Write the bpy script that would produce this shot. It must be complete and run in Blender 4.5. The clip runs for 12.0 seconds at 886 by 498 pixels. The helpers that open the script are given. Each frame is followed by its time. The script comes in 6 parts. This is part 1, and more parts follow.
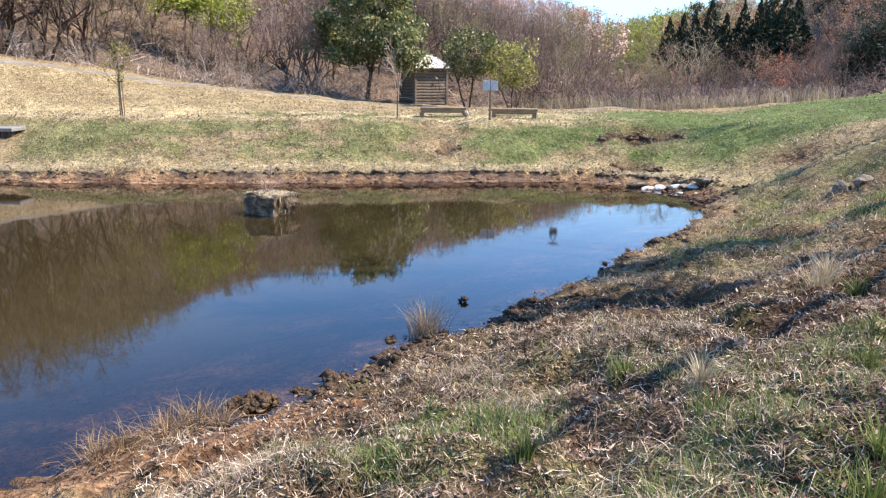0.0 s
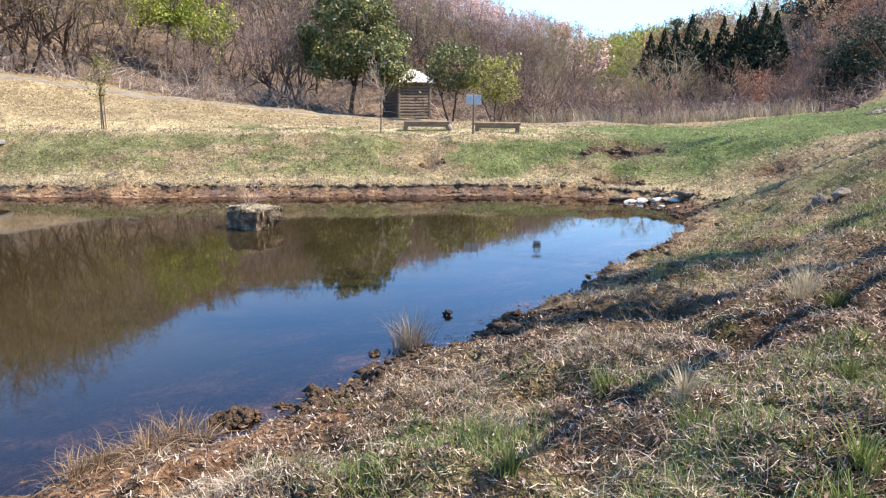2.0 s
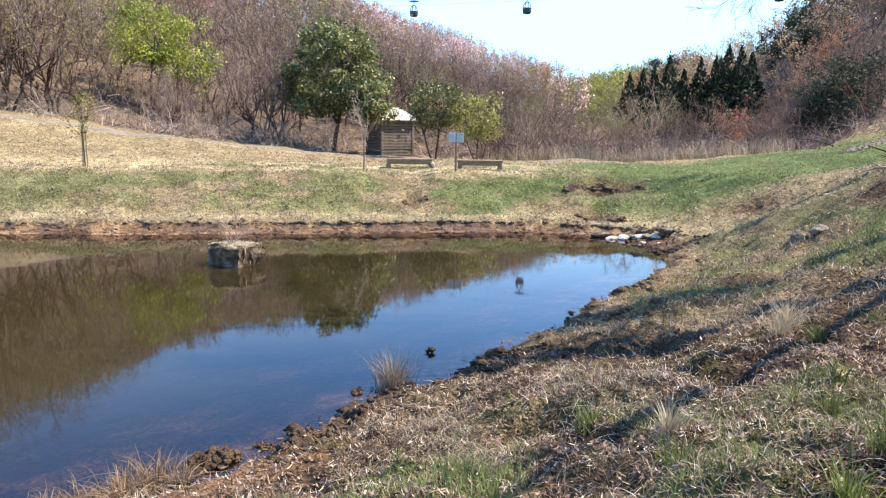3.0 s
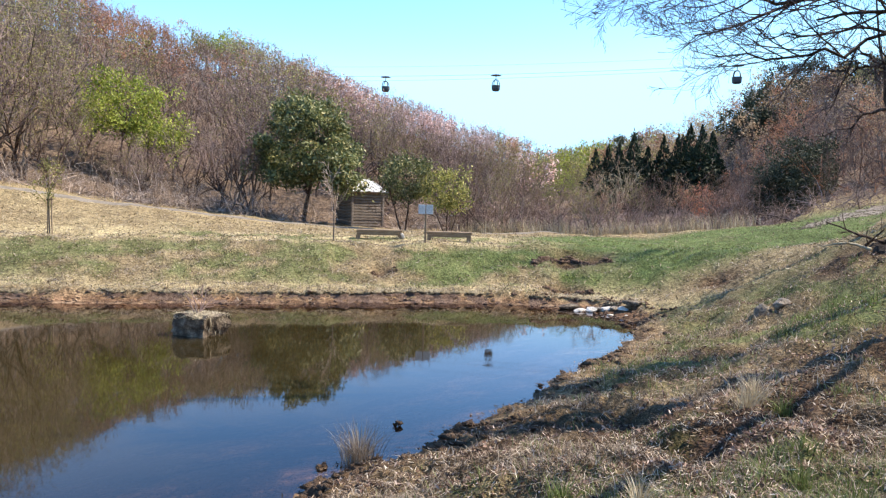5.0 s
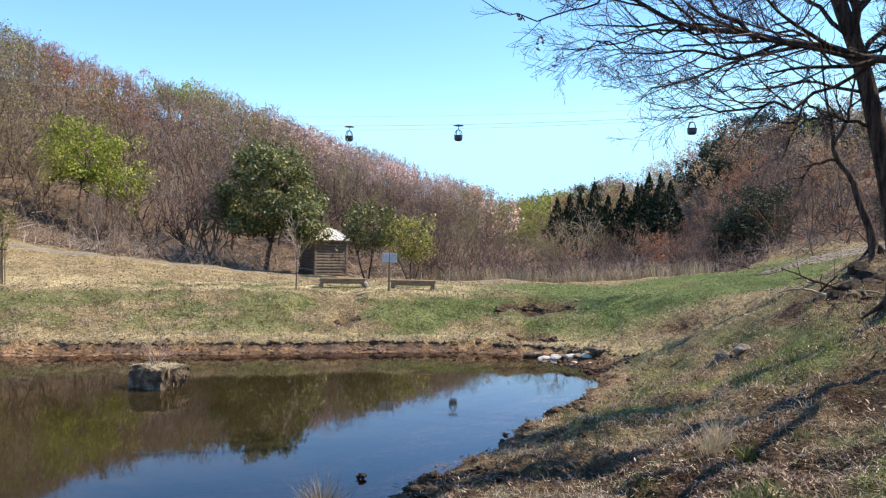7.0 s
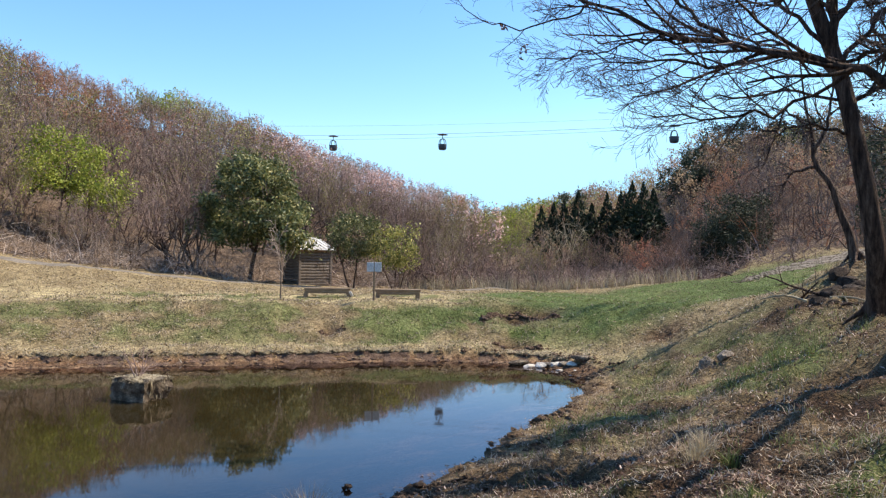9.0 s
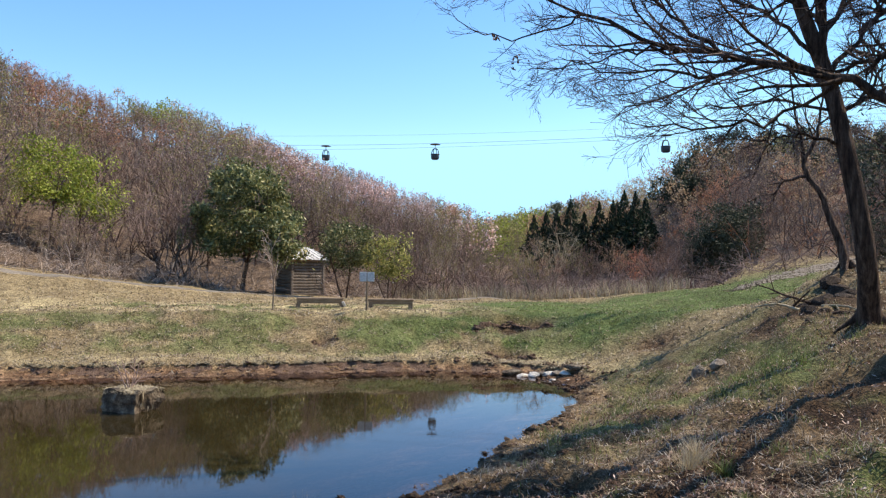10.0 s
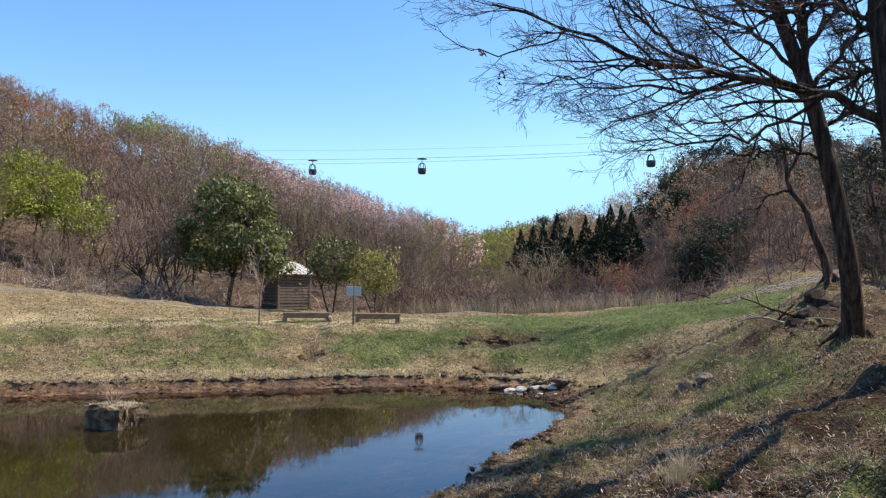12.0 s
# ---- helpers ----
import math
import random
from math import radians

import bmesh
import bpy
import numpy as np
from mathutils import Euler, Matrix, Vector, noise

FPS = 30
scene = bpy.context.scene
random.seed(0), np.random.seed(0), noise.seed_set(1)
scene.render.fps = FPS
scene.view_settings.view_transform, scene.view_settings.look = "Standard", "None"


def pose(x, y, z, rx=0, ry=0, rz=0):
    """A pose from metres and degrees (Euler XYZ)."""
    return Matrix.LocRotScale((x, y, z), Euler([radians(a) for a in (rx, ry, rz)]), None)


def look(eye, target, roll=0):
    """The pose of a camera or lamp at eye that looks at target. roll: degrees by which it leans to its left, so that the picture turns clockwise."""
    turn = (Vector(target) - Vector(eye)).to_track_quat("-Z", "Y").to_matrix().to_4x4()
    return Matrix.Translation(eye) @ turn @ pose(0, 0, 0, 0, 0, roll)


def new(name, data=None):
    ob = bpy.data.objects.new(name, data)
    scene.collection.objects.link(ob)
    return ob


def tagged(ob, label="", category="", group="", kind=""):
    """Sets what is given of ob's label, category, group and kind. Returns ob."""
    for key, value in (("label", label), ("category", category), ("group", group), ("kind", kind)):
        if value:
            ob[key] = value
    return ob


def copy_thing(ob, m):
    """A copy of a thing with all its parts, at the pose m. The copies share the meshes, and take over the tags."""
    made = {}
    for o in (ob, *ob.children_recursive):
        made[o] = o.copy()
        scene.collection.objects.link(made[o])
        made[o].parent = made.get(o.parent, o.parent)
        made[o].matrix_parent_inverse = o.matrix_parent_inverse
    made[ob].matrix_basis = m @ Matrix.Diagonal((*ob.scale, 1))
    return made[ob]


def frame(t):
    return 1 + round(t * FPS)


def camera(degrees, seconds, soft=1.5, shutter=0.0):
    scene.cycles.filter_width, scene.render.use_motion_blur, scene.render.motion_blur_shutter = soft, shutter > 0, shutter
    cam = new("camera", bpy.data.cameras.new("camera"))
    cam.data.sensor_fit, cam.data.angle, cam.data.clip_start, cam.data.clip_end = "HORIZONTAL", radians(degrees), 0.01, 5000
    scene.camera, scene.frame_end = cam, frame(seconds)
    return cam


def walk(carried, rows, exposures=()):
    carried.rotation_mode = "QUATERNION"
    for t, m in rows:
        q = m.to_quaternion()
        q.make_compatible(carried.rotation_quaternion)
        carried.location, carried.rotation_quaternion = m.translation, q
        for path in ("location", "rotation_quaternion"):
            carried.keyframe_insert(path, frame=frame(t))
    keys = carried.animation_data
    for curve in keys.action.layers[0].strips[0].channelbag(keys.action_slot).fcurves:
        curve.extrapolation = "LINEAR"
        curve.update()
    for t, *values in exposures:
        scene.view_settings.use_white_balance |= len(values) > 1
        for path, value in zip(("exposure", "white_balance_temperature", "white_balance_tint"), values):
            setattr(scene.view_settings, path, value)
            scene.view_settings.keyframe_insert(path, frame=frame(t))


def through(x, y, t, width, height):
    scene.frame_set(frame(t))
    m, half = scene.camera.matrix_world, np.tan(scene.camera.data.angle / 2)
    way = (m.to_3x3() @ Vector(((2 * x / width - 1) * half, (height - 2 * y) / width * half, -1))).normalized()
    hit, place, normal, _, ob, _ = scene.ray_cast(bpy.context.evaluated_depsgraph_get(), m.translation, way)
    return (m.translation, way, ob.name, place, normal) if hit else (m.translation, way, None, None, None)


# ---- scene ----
EYE_Z = 2.7
cam = camera(60.5, 12.0, soft=1.25)
PATH = [
    (0.0, pose(0, 0, EYE_Z, 77.250, -0.439, 0.099)),
    (0.5, pose(0, 0, EYE_Z, 77.219, -0.513, -0.266)),
    (1.0, pose(0, 0, EYE_Z, 77.209, -0.615, -0.573)),
    (1.5, pose(0, 0, EYE_Z, 77.378, -0.552, -0.888)),
    (2.0, pose(0, 0, EYE_Z, 78.277, -0.526, -1.129)),
    (2.5, pose(0, 0, EYE_Z, 79.626, -0.567, -1.599)),
    (3.0, pose(0, 0, EYE_Z, 81.061, -0.653, -2.413)),
    (5.0, pose(0, 0, EYE_Z, 86.464, -1.370, -4.676)),
    (5.5, pose(0, 0, EYE_Z, 87.754, -1.416, -5.446)),
    (6.0, pose(0, 0, EYE_Z, 88.824, -1.370, -6.209)),
    (6.5, pose(0, 0, EYE_Z, 89.687, -1.296, -6.915)),
    (7.0, pose(0, 0, EYE_Z, 90.157, -1.164, -7.416)),
    (9.0, pose(0, 0, EYE_Z, 90.847, -0.812, -8.562)),
    (9.5, pose(0, 0, EYE_Z, 91.159, -0.683, -8.829)),
    (10.0, pose(0, 0, EYE_Z, 91.575, -0.669, -9.101)),
    (10.5, pose(0, 0, EYE_Z, 92.024, -0.577, -9.290)),
    (11.0, pose(0, 0, EYE_Z, 92.405, -0.573, -9.509)),
    (11.5, pose(0, 0, EYE_Z, 92.584, -0.616, -9.813)),
    (12.0, pose(0, 0, EYE_Z, 92.659, -0.546, -10.080)),
]
walk(cam, PATH, exposures=[(0.0, 1.23, 6700, 12), (3.0, 1.23, 6700, 11), (5.5, 0.91, 6750, 10), (7.0, 0.71, 6950, 10), (9.5, 0.54, 6900, 10), (12.0, 0.37, 6900, 10)])

# ---- daylight: high spring sun from the side, clear sky ----
SUN_AZ, SUN_EL = 82.0, 50.0  # clockwise from +y
world = bpy.data.worlds.new("sky")
world.use_nodes = True
scene.world = world
wn = world.node_tree.nodes
sky = wn.new("ShaderNodeTexSky")
sky.sky_type = 'NISHITA'
sky.sun_disc = False
sky.sun_elevation, sky.sun_rotation = radians(SUN_EL), radians(SUN_AZ)
sky.air_density, sky.dust_density, sky.ozone_density = 1.0, 0.1, 3.0
wn["Background"].inputs["Strength"].default_value = 0.15
clear_air = wn.new("ShaderNodeHueSaturation")
clear_air.inputs["Hue"].default_value, clear_air.inputs["Saturation"].default_value, clear_air.inputs["Value"].default_value = 0.5, 1.21, 1.24
world.node_tree.links.new(sky.outputs[0], clear_air.inputs["Color"])
# deep clear air: no white glare along the horizon
ceiling_blue = wn.new("ShaderNodeMix")
ceiling_blue.data_type, ceiling_blue.blend_type = 'RGBA', 'DARKEN'
ceiling_blue.inputs[0].default_value = 1.0
ceiling_blue.inputs[7].default_value = (2.55, 5.0, 7.55, 1)
world.node_tree.links.new(clear_air.outputs[0], ceiling_blue.inputs[6])
world.node_tree.links.new(ceiling_blue.outputs[2], wn["Background"].inputs["Color"])
sun = new("sun", bpy.data.lights.new("sun", 'SUN'))
sun.data.energy, sun.data.angle, sun.data.color = 5.0, radians(0.53), (1.0, 0.89, 0.755)
toward_sun = Vector((math.sin(radians(SUN_AZ)) * math.cos(radians(SUN_EL)), math.cos(radians(SUN_AZ)) * math.cos(radians(SUN_EL)), math.sin(radians(SUN_EL))))
sun.matrix_world = look(toward_sun * 50, (0, 0, 0))

# ---- materials ----
def shader(name):
    m = bpy.data.materials.new(name)
    m.use_nodes = True
    nt = m.node_tree
    return m, nt, nt.nodes["Principled BSDF"]


def add(nt, kind, **settings):
    n = nt.nodes.new("ShaderNode" + kind)
    for key, value in settings.items():
        n.inputs[key].default_value = value
    return n


def noise_tex(nt, scale, detail=5.0, rough=0.6, stretch=None, distort=0.0):
    """Noise in object space; stretch scales the axes."""
    co = nt.nodes.new("ShaderNodeTexCoord")
    tex = add(nt, "TexNoise", Scale=scale, Detail=detail, Roughness=rough, Distortion=distort)
    if stretch:
        mp = add(nt, "Mapping", Scale=stretch)
        nt.links.new(co.outputs["Object"], mp.inputs["Vector"])
        nt.links.new(mp.outputs[0], tex.inputs["Vector"])
    else:
        nt.links.new(co.outputs["Object"], tex.inputs["Vector"])
    return tex


def ramp(nt, source, stops):
    r = nt.nodes.new("ShaderNodeValToRGB")
    e = r.color_ramp.elements
    while len(e) < len(stops):
        e.new(0.5)
    for el, (pos, col) in zip(e, stops):
        el.position, el.color = pos, (*col, 1)
    nt.links.new(source, r.inputs[0])
    return r


def mix(nt, fac, a, b, blend='MIX'):
    n = nt.nodes.new("ShaderNodeMix")
    n.data_type, n.blend_type = 'RGBA', blend
    for sock, value in ((n.inputs[0], fac), (n.inputs[6], a), (n.inputs[7], b)):
        if isinstance(value, bpy.types.NodeSocket):
            nt.links.new(value, sock)
        elif isinstance(value, tuple):
            sock.default_value = (*value, 1)
        else:
            sock.default_value = value
    return n.outputs[2]


def relief(nt, bsdf, source, strength, dist):
    b = add(nt, "Bump", Strength=strength, Distance=dist)
    nt.links.new(source, b.inputs["Height"])
    nt.links.new(b.outputs[0], bsdf.inputs["Normal"])


def rough_mat(name, stops, scale, rough=0.9, bump=0.5, dist=0.02, stretch=None, fine=8.0, spec=0.25):
    """A weathered surface: coarse colour noise, fine grain and relief."""
    m, nt, p = shader(name)
    big = noise_tex(nt, scale, 6, 0.65, stretch)
    small = noise_tex(nt, scale * fine, 4, 0.7, stretch)
    c = ramp(nt, big.outputs[0], stops)
    g = ramp(nt, small.outputs[0], [(0.3, (0.55, 0.55, 0.55)), (0.7, (1.3, 1.3, 1.3))])
    nt.links.new(mix(nt, 0.7, c.outputs[0], g.outputs[0], 'MULTIPLY'), p.inputs["Base Color"])
    p.inputs["Roughness"].default_value = rough
    p.inputs["Specular IOR Level"].default_value = spec
    s = nt.nodes.new("ShaderNodeMath")
    nt.links.new(big.outputs[0], s.inputs[0])
    nt.links.new(small.outputs[0], s.inputs[1])
    relief(nt, p, s.outputs[0], bump, dist)
    return m


def flake_mat(name, stops, rough=0.8, spec=0.2, through=0.0, patch=0.12, tint=((0.7, 0.7, 0.7), (1.25, 1.25, 1.25))):
    """Leaves, blades and twigs: each piece takes a colour of its own, patches differ, light passes through a little."""
    m, nt, p = shader(name)
    g = nt.nodes.new("ShaderNodeNewGeometry")
    c = ramp(nt, g.outputs["Random Per Island"], stops)
    n = noise_tex(nt, patch, 3, 0.5)
    t = ramp(nt, n.outputs[0], [(0.3, tint[0]), (0.7, tint[1])])
    col = mix(nt, 1.0, c.outputs[0], t.outputs[0], 'MULTIPLY')
    info, tone, own = nt.nodes.new("ShaderNodeObjectInfo"), nt.nodes.new("ShaderNodeAttribute"), nt.nodes.new("ShaderNodeMath")
    tone.attribute_name = "tone"
    nt.links.new(info.outputs["Random"], own.inputs[0])
    nt.links.new(tone.outputs["Fac"], own.inputs[1])
    lot = ramp(nt, own.outputs[0], [(0.0, (0.82, 0.82, 0.82)), (1.0, (1.18, 1.18, 1.18))])
    col = mix(nt, 1.0, col, lot.outputs[0], 'MULTIPLY')
    nt.links.new(col, p.inputs["Base Color"])
    p.inputs["Roughness"].default_value = rough
    p.inputs["Specular IOR Level"].default_value = spec
    if through:
        tr = nt.nodes.new("ShaderNodeBsdfTranslucent")
        nt.links.new(col, tr.inputs[0])
        mx = nt.nodes.new("ShaderNodeMixShader")
        mx.inputs[0].default_value = through
        nt.links.new(p.outputs[0], mx.inputs[1])
        nt.links.new(tr.outputs[0], mx.inputs[2])
        nt.links.new(mx.outputs[0], nt.nodes["Material Output"].inputs[0])
    return m


def ground_mat():
    m, nt, p = shader("ground")

    def mask(name):
        a = nt.nodes.new("ShaderNodeAttribute")
        a.attribute_name = name
        return a.outputs["Fac"]
    fine = noise_tex(nt, 38.0, 6, 0.75)
    mid = noise_tex(nt, 5.0, 6, 0.7)
    wide = noise_tex(nt, 0.9, 5, 0.65)
    straw = ramp(nt, fine.outputs[0], [(0.3, (0.14, 0.109, 0.064)), (0.5, (0.3, 0.246, 0.15)), (0.72, (0.46, 0.395, 0.255))])
    litter = ramp(nt, fine.outputs[0], [(0.3, (0.018, 0.012, 0.009)), (0.5, (0.085, 0.054, 0.037)), (0.72, (0.24, 0.168, 0.118))])
    green = ramp(nt, fine.outputs[0], [(0.3, (0.04, 0.064, 0.022)), (0.5, (0.105, 0.156, 0.052)), (0.75, (0.225, 0.265, 0.115))])
    soil = ramp(nt, mid.outputs[0], [(0.3, (0.08, 0.047, 0.03)), (0.5, (0.21, 0.128, 0.078)), (0.75, (0.35, 0.228, 0.145))])
    silt = ramp(nt, wide.outputs[0], [(0.35, (0.05, 0.04, 0.028)), (0.5, (0.13, 0.098, 0.068)), (0.64, (0.38, 0.285, 0.2))])
    woods = ramp(nt, mid.outputs[0], [(0.3, (0.09, 0.067, 0.052)), (0.7, (0.24, 0.185, 0.145))])
    pale = ramp(nt, fine.outputs[0], [(0.3, (0.34, 0.285, 0.165)), (0.7, (0.58, 0.51, 0.325))])
    straw_c = mix(nt, mask("pale"), straw.outputs[0], pale.outputs[0])
    c = mix(nt, mask("litter"), straw_c, litter.outputs[0])
    c = mix(nt, mask("green"), c, green.outputs[0])
    c = mix(nt, mask("woods"), c, woods.outputs[0])
    c = mix(nt, mask("soil"), c, soil.outputs[0])
    c = mix(nt, mask("wet"), c, silt.outputs[0])
    v = ramp(nt, mid.outputs[0], [(0.32, (0.5, 0.47, 0.43)), (0.5, (0.95, 0.93, 0.9)), (0.68, (1.35, 1.35, 1.33))])
    c = mix(nt, 0.85, c, v.outputs[0], 'MULTIPLY')
    u = ramp(nt, wide.outputs[0], [(0.35, (0.66, 0.6, 0.55)), (0.65, (1.16, 1.13, 1.06))])
    c = mix(nt, 0.9, c, u.outputs[0], 'MULTIPLY')
    tuft = noise_tex(nt, 15.0, 3, 0.6, None, 0.6)
    w = ramp(nt, tuft.outputs[0], [(0.36, (0.56, 0.54, 0.5)), (0.5, (1.1, 1.08, 1.05)), (0.66, (1.58, 1.56, 1.5))])
    c = mix(nt, 0.8, c, w.outputs[0], 'MULTIPLY')
    # darkens wet earth, and the patches and hollows that hold painted shade
    damp_shade = ramp(nt, mask("damp_shade"), [(0.0, (1, 1, 1)), (1.0, (0.36, 0.32, 0.3))])
    c = mix(nt, 1.0, c, damp_shade.outputs[0], 'MULTIPLY')
    nt.links.new(c, p.inputs["Base Color"])
    p.inputs["Roughness"].default_value = 0.95
    p.inputs["Specular IOR Level"].default_value = 0.15
    s = nt.nodes.new("ShaderNodeMath")
    nt.links.new(tuft.outputs[0], s.inputs[0])
    nt.links.new(mid.outputs[0], s.inputs[1])
    relief(nt, p, s.outputs[0], 1.0, 0.09)
    return m


def water_mat():
    """Still, murky pond water: a clear glossy skin over tea-coloured depth."""
    m = bpy.data.materials.new("pond_water")
    m.use_nodes = True
    nt = m.node_tree
    nt.nodes.remove(nt.nodes["Principled BSDF"])
    clear = nt.nodes.new("ShaderNodeBsdfTransparent")
    clear.inputs[0].default_value = (0.46, 0.38, 0.3, 1)
    murk = nt.nodes.new("ShaderNodeBsdfDiffuse")
    cloud = noise_tex(nt, 0.35, 4, 0.6)
    tone = ramp(nt, cloud.outputs[0], [(0.3, (0.02, 0.015, 0.006)), (0.7, (0.034, 0.026, 0.01))])
    nt.links.new(tone.outputs[0], murk.inputs[0])
    depth = nt.nodes.new("ShaderNodeAttribute")
    depth.attribute_name = "murk"
    body = nt.nodes.new("ShaderNodeMixShader")
    nt.links.new(depth.outputs["Fac"], body.inputs[0])
    nt.links.new(clear.outputs[0], body.inputs[1])
    nt.links.new(murk.outputs[0], body.inputs[2])
    gloss = add(nt, "BsdfAnisotropic", Roughness=0.03)
    gloss.inputs["Color"].default_value = (0.96, 0.93, 1, 1)
    fres = add(nt, "Fresnel", IOR=1.39)
    ripple = noise_tex(nt, 2.2, 3, 0.5, (1.0, 1.6, 1.0))
    b = add(nt, "Bump", Strength=0.012, Distance=0.02)
    nt.links.new(ripple.outputs[0], b.inputs["Height"])
    nt.links.new(b.outputs[0], gloss.inputs["Normal"])
    nt.links.new(b.outputs[0], fres.inputs["Normal"])
    mx = nt.nodes.new("ShaderNodeMixShader")
    nt.links.new(fres.outputs[0], mx.inputs[0])
    nt.links.new(body.outputs[0], mx.inputs[1])
    nt.links.new(gloss.outputs[0], mx.inputs[2])
    nt.links.new(mx.outputs[0], nt.nodes["Material Output"].inputs[0])
    return m


GROUND, WATER = ground_mat(), water_mat()
SOIL = rough_mat("red_brown_earth", [(0.3, (0.07, 0.043, 0.031)), (0.5, (0.19, 0.123, 0.087)), (0.75, (0.32, 0.222, 0.16))], 7, 0.95, 1.0, 0.06)
BARK = rough_mat("grey_brown_bark", [(0.3, (0.08, 0.065, 0.055)), (0.7, (0.26, 0.22, 0.185))], 7, 0.95, 0.9, 0.03, (1, 1, 0.22))
DARK_BARK = rough_mat("dark_furrowed_bark", [(0.36, (0.036, 0.023, 0.018)), (0.5, (0.12, 0.078, 0.058)), (0.66, (0.26, 0.184, 0.137))], 15, 0.95, 1.0, 0.05, (1, 1, 0.12))
TWIG = flake_mat("grey_twigs", [(0.0, (0.15, 0.117, 0.106)), (0.5, (0.256, 0.208, 0.192)), (1.0, (0.363, 0.309, 0.291))], 0.8, 0.2, 0.0, 0.055, ((0.9, 0.72, 0.65), (1.1, 1.06, 1.02)))
# brown brush; its darker tone also stands for shade on the right hill
BROWN_SHADE_TWIG = flake_mat("brown_shade_twigs", [(0.0, (0.08, 0.054, 0.044)), (0.5, (0.177, 0.123, 0.102)), (1.0, (0.284, 0.213, 0.179))], 0.8, 0.2, 0.0, 0.07, ((0.85, 0.7, 0.62), (1.12, 1.08, 1.02)))
SCRUB = flake_mat("scrub_stems", [(0.0, (0.14, 0.104, 0.083)), (0.5, (0.332, 0.26, 0.211)), (1.0, (0.543, 0.459, 0.39))], 0.8, 0.2, 0.0, 0.25)
DARK_TWIG = flake_mat("dark_twigs", [(0.0, (0.08, 0.055, 0.05)), (1.0, (0.24, 0.175, 0.155))])
DUSK = flake_mat("dusky_buds", [(0.0, (0.143, 0.095, 0.074)), (0.5, (0.274, 0.195, 0.161)), (1.0, (0.394, 0.301, 0.242))], 0.8, 0.2, 0.2)
RUST = flake_mat("rust_buds", [(0.0, (0.296, 0.126, 0.07)), (0.5, (0.414, 0.201, 0.118)), (1.0, (0.513, 0.302, 0.195))], 0.8, 0.2, 0.3)
RED = flake_mat("red_orange_buds", [(0.0, (0.4, 0.13, 0.07)), (0.5, (0.55, 0.22, 0.13)), (1.0, (0.65, 0.36, 0.24))], 0.8, 0.2, 0.3)
PINK = flake_mat("pale_blossom", [(0.0, (0.436, 0.267, 0.211)), (0.5, (0.623, 0.426, 0.37)), (1.0, (0.851, 0.702, 0.659))], 0.8, 0.2, 0.3)
SPRING = flake_mat("spring_leaves", [(0.0, (0.13, 0.165, 0.025)), (0.5, (0.26, 0.3, 0.045)), (1.0, (0.4, 0.42, 0.09))], 0.6, 0.3, 0.35)
TAN = flake_mat("tan_buds", [(0.0, (0.276, 0.184, 0.106)), (0.5, (0.446, 0.311, 0.183)), (1.0, (0.596, 0.461, 0.294))], 0.8, 0.2, 0.3)
OLIVE = flake_mat("olive_buds", [(0.0, (0.16, 0.148, 0.045)), (0.5, (0.27, 0.25, 0.082)), (1.0, (0.4, 0.355, 0.15))], 0.8, 0.2, 0.3)
EVERGREEN = flake_mat("evergreen_leaves", [(0.0, (0.05, 0.065, 0.024)), (0.5, (0.13, 0.155, 0.055)), (0.82, (0.25, 0.25, 0.095)), (1.0, (0.46, 0.4, 0.18))], 0.5, 0.4, 0.22, 0.6)
YELLOWGREEN = flake_mat("yellowing_leaves", [(0.0, (0.08, 0.1, 0.025)), (0.5, (0.22, 0.23, 0.06)), (1.0, (0.5, 0.44, 0.15))], 0.6, 0.3, 0.25, 0.8)
CEDAR = flake_mat("cedar_sprays", [(0.0, (0.01, 0.018, 0.01)), (1.0, (0.04, 0.058, 0.026))], 0.7, 0.2, 0.05, 0.3)
PINE = flake_mat("pine_needles", [(0.0, (0.03, 0.042, 0.026)), (1.0, (0.12, 0.132, 0.078))], 0.7, 0.2, 0.05, 0.3)
DRY = flake_mat("dry_grass", [(0.0, (0.08, 0.055, 0.038)), (0.4, (0.23, 0.175, 0.124)), (0.8, (0.43, 0.35, 0.259)), (1.0, (0.7, 0.61, 0.508))], 0.8, 0.15, 0.2, 1.4)
GREEN = flake_mat("green_grass", [(0.0, (0.069, 0.096, 0.025)), (0.5, (0.152, 0.2, 0.054)), (1.0, (0.29, 0.335, 0.12))], 0.6, 0.3, 0.3, 1.2)
FAR_THATCH = flake_mat("pale_thatch", [(0.0, (0.17, 0.13, 0.085)), (0.5, (0.3, 0.245, 0.16)), (1.0, (0.46, 0.39, 0.27))], 0.8, 0.2, 0.0, 0.5)
THATCH = flake_mat("thatch", [(0.0, (0.035, 0.024, 0.018)), (0.5, (0.145, 0.098, 0.076)), (0.8, (0.4, 0.325, 0.248)), (1.0, (0.74, 0.65, 0.551))], 0.9, 0.1, 0.0, 0.7, ((0.6, 0.57, 0.5), (1.22, 1.22, 1.15)))
LEAVES = flake_mat("fallen_leaves", [(0.0, (0.05, 0.03, 0.024)), (0.45, (0.18, 0.11, 0.084)), (0.85, (0.4, 0.28, 0.221)), (1.0, (0.64, 0.52, 0.443))], 0.9, 0.1, 0.15, 1.5)
SEDGE = flake_mat("sedge", [(0.0, (0.07, 0.043, 0.025)), (0.5, (0.22, 0.138, 0.078)), (1.0, (0.46, 0.33, 0.19))], 0.7, 0.3, 0.2, 2.0)
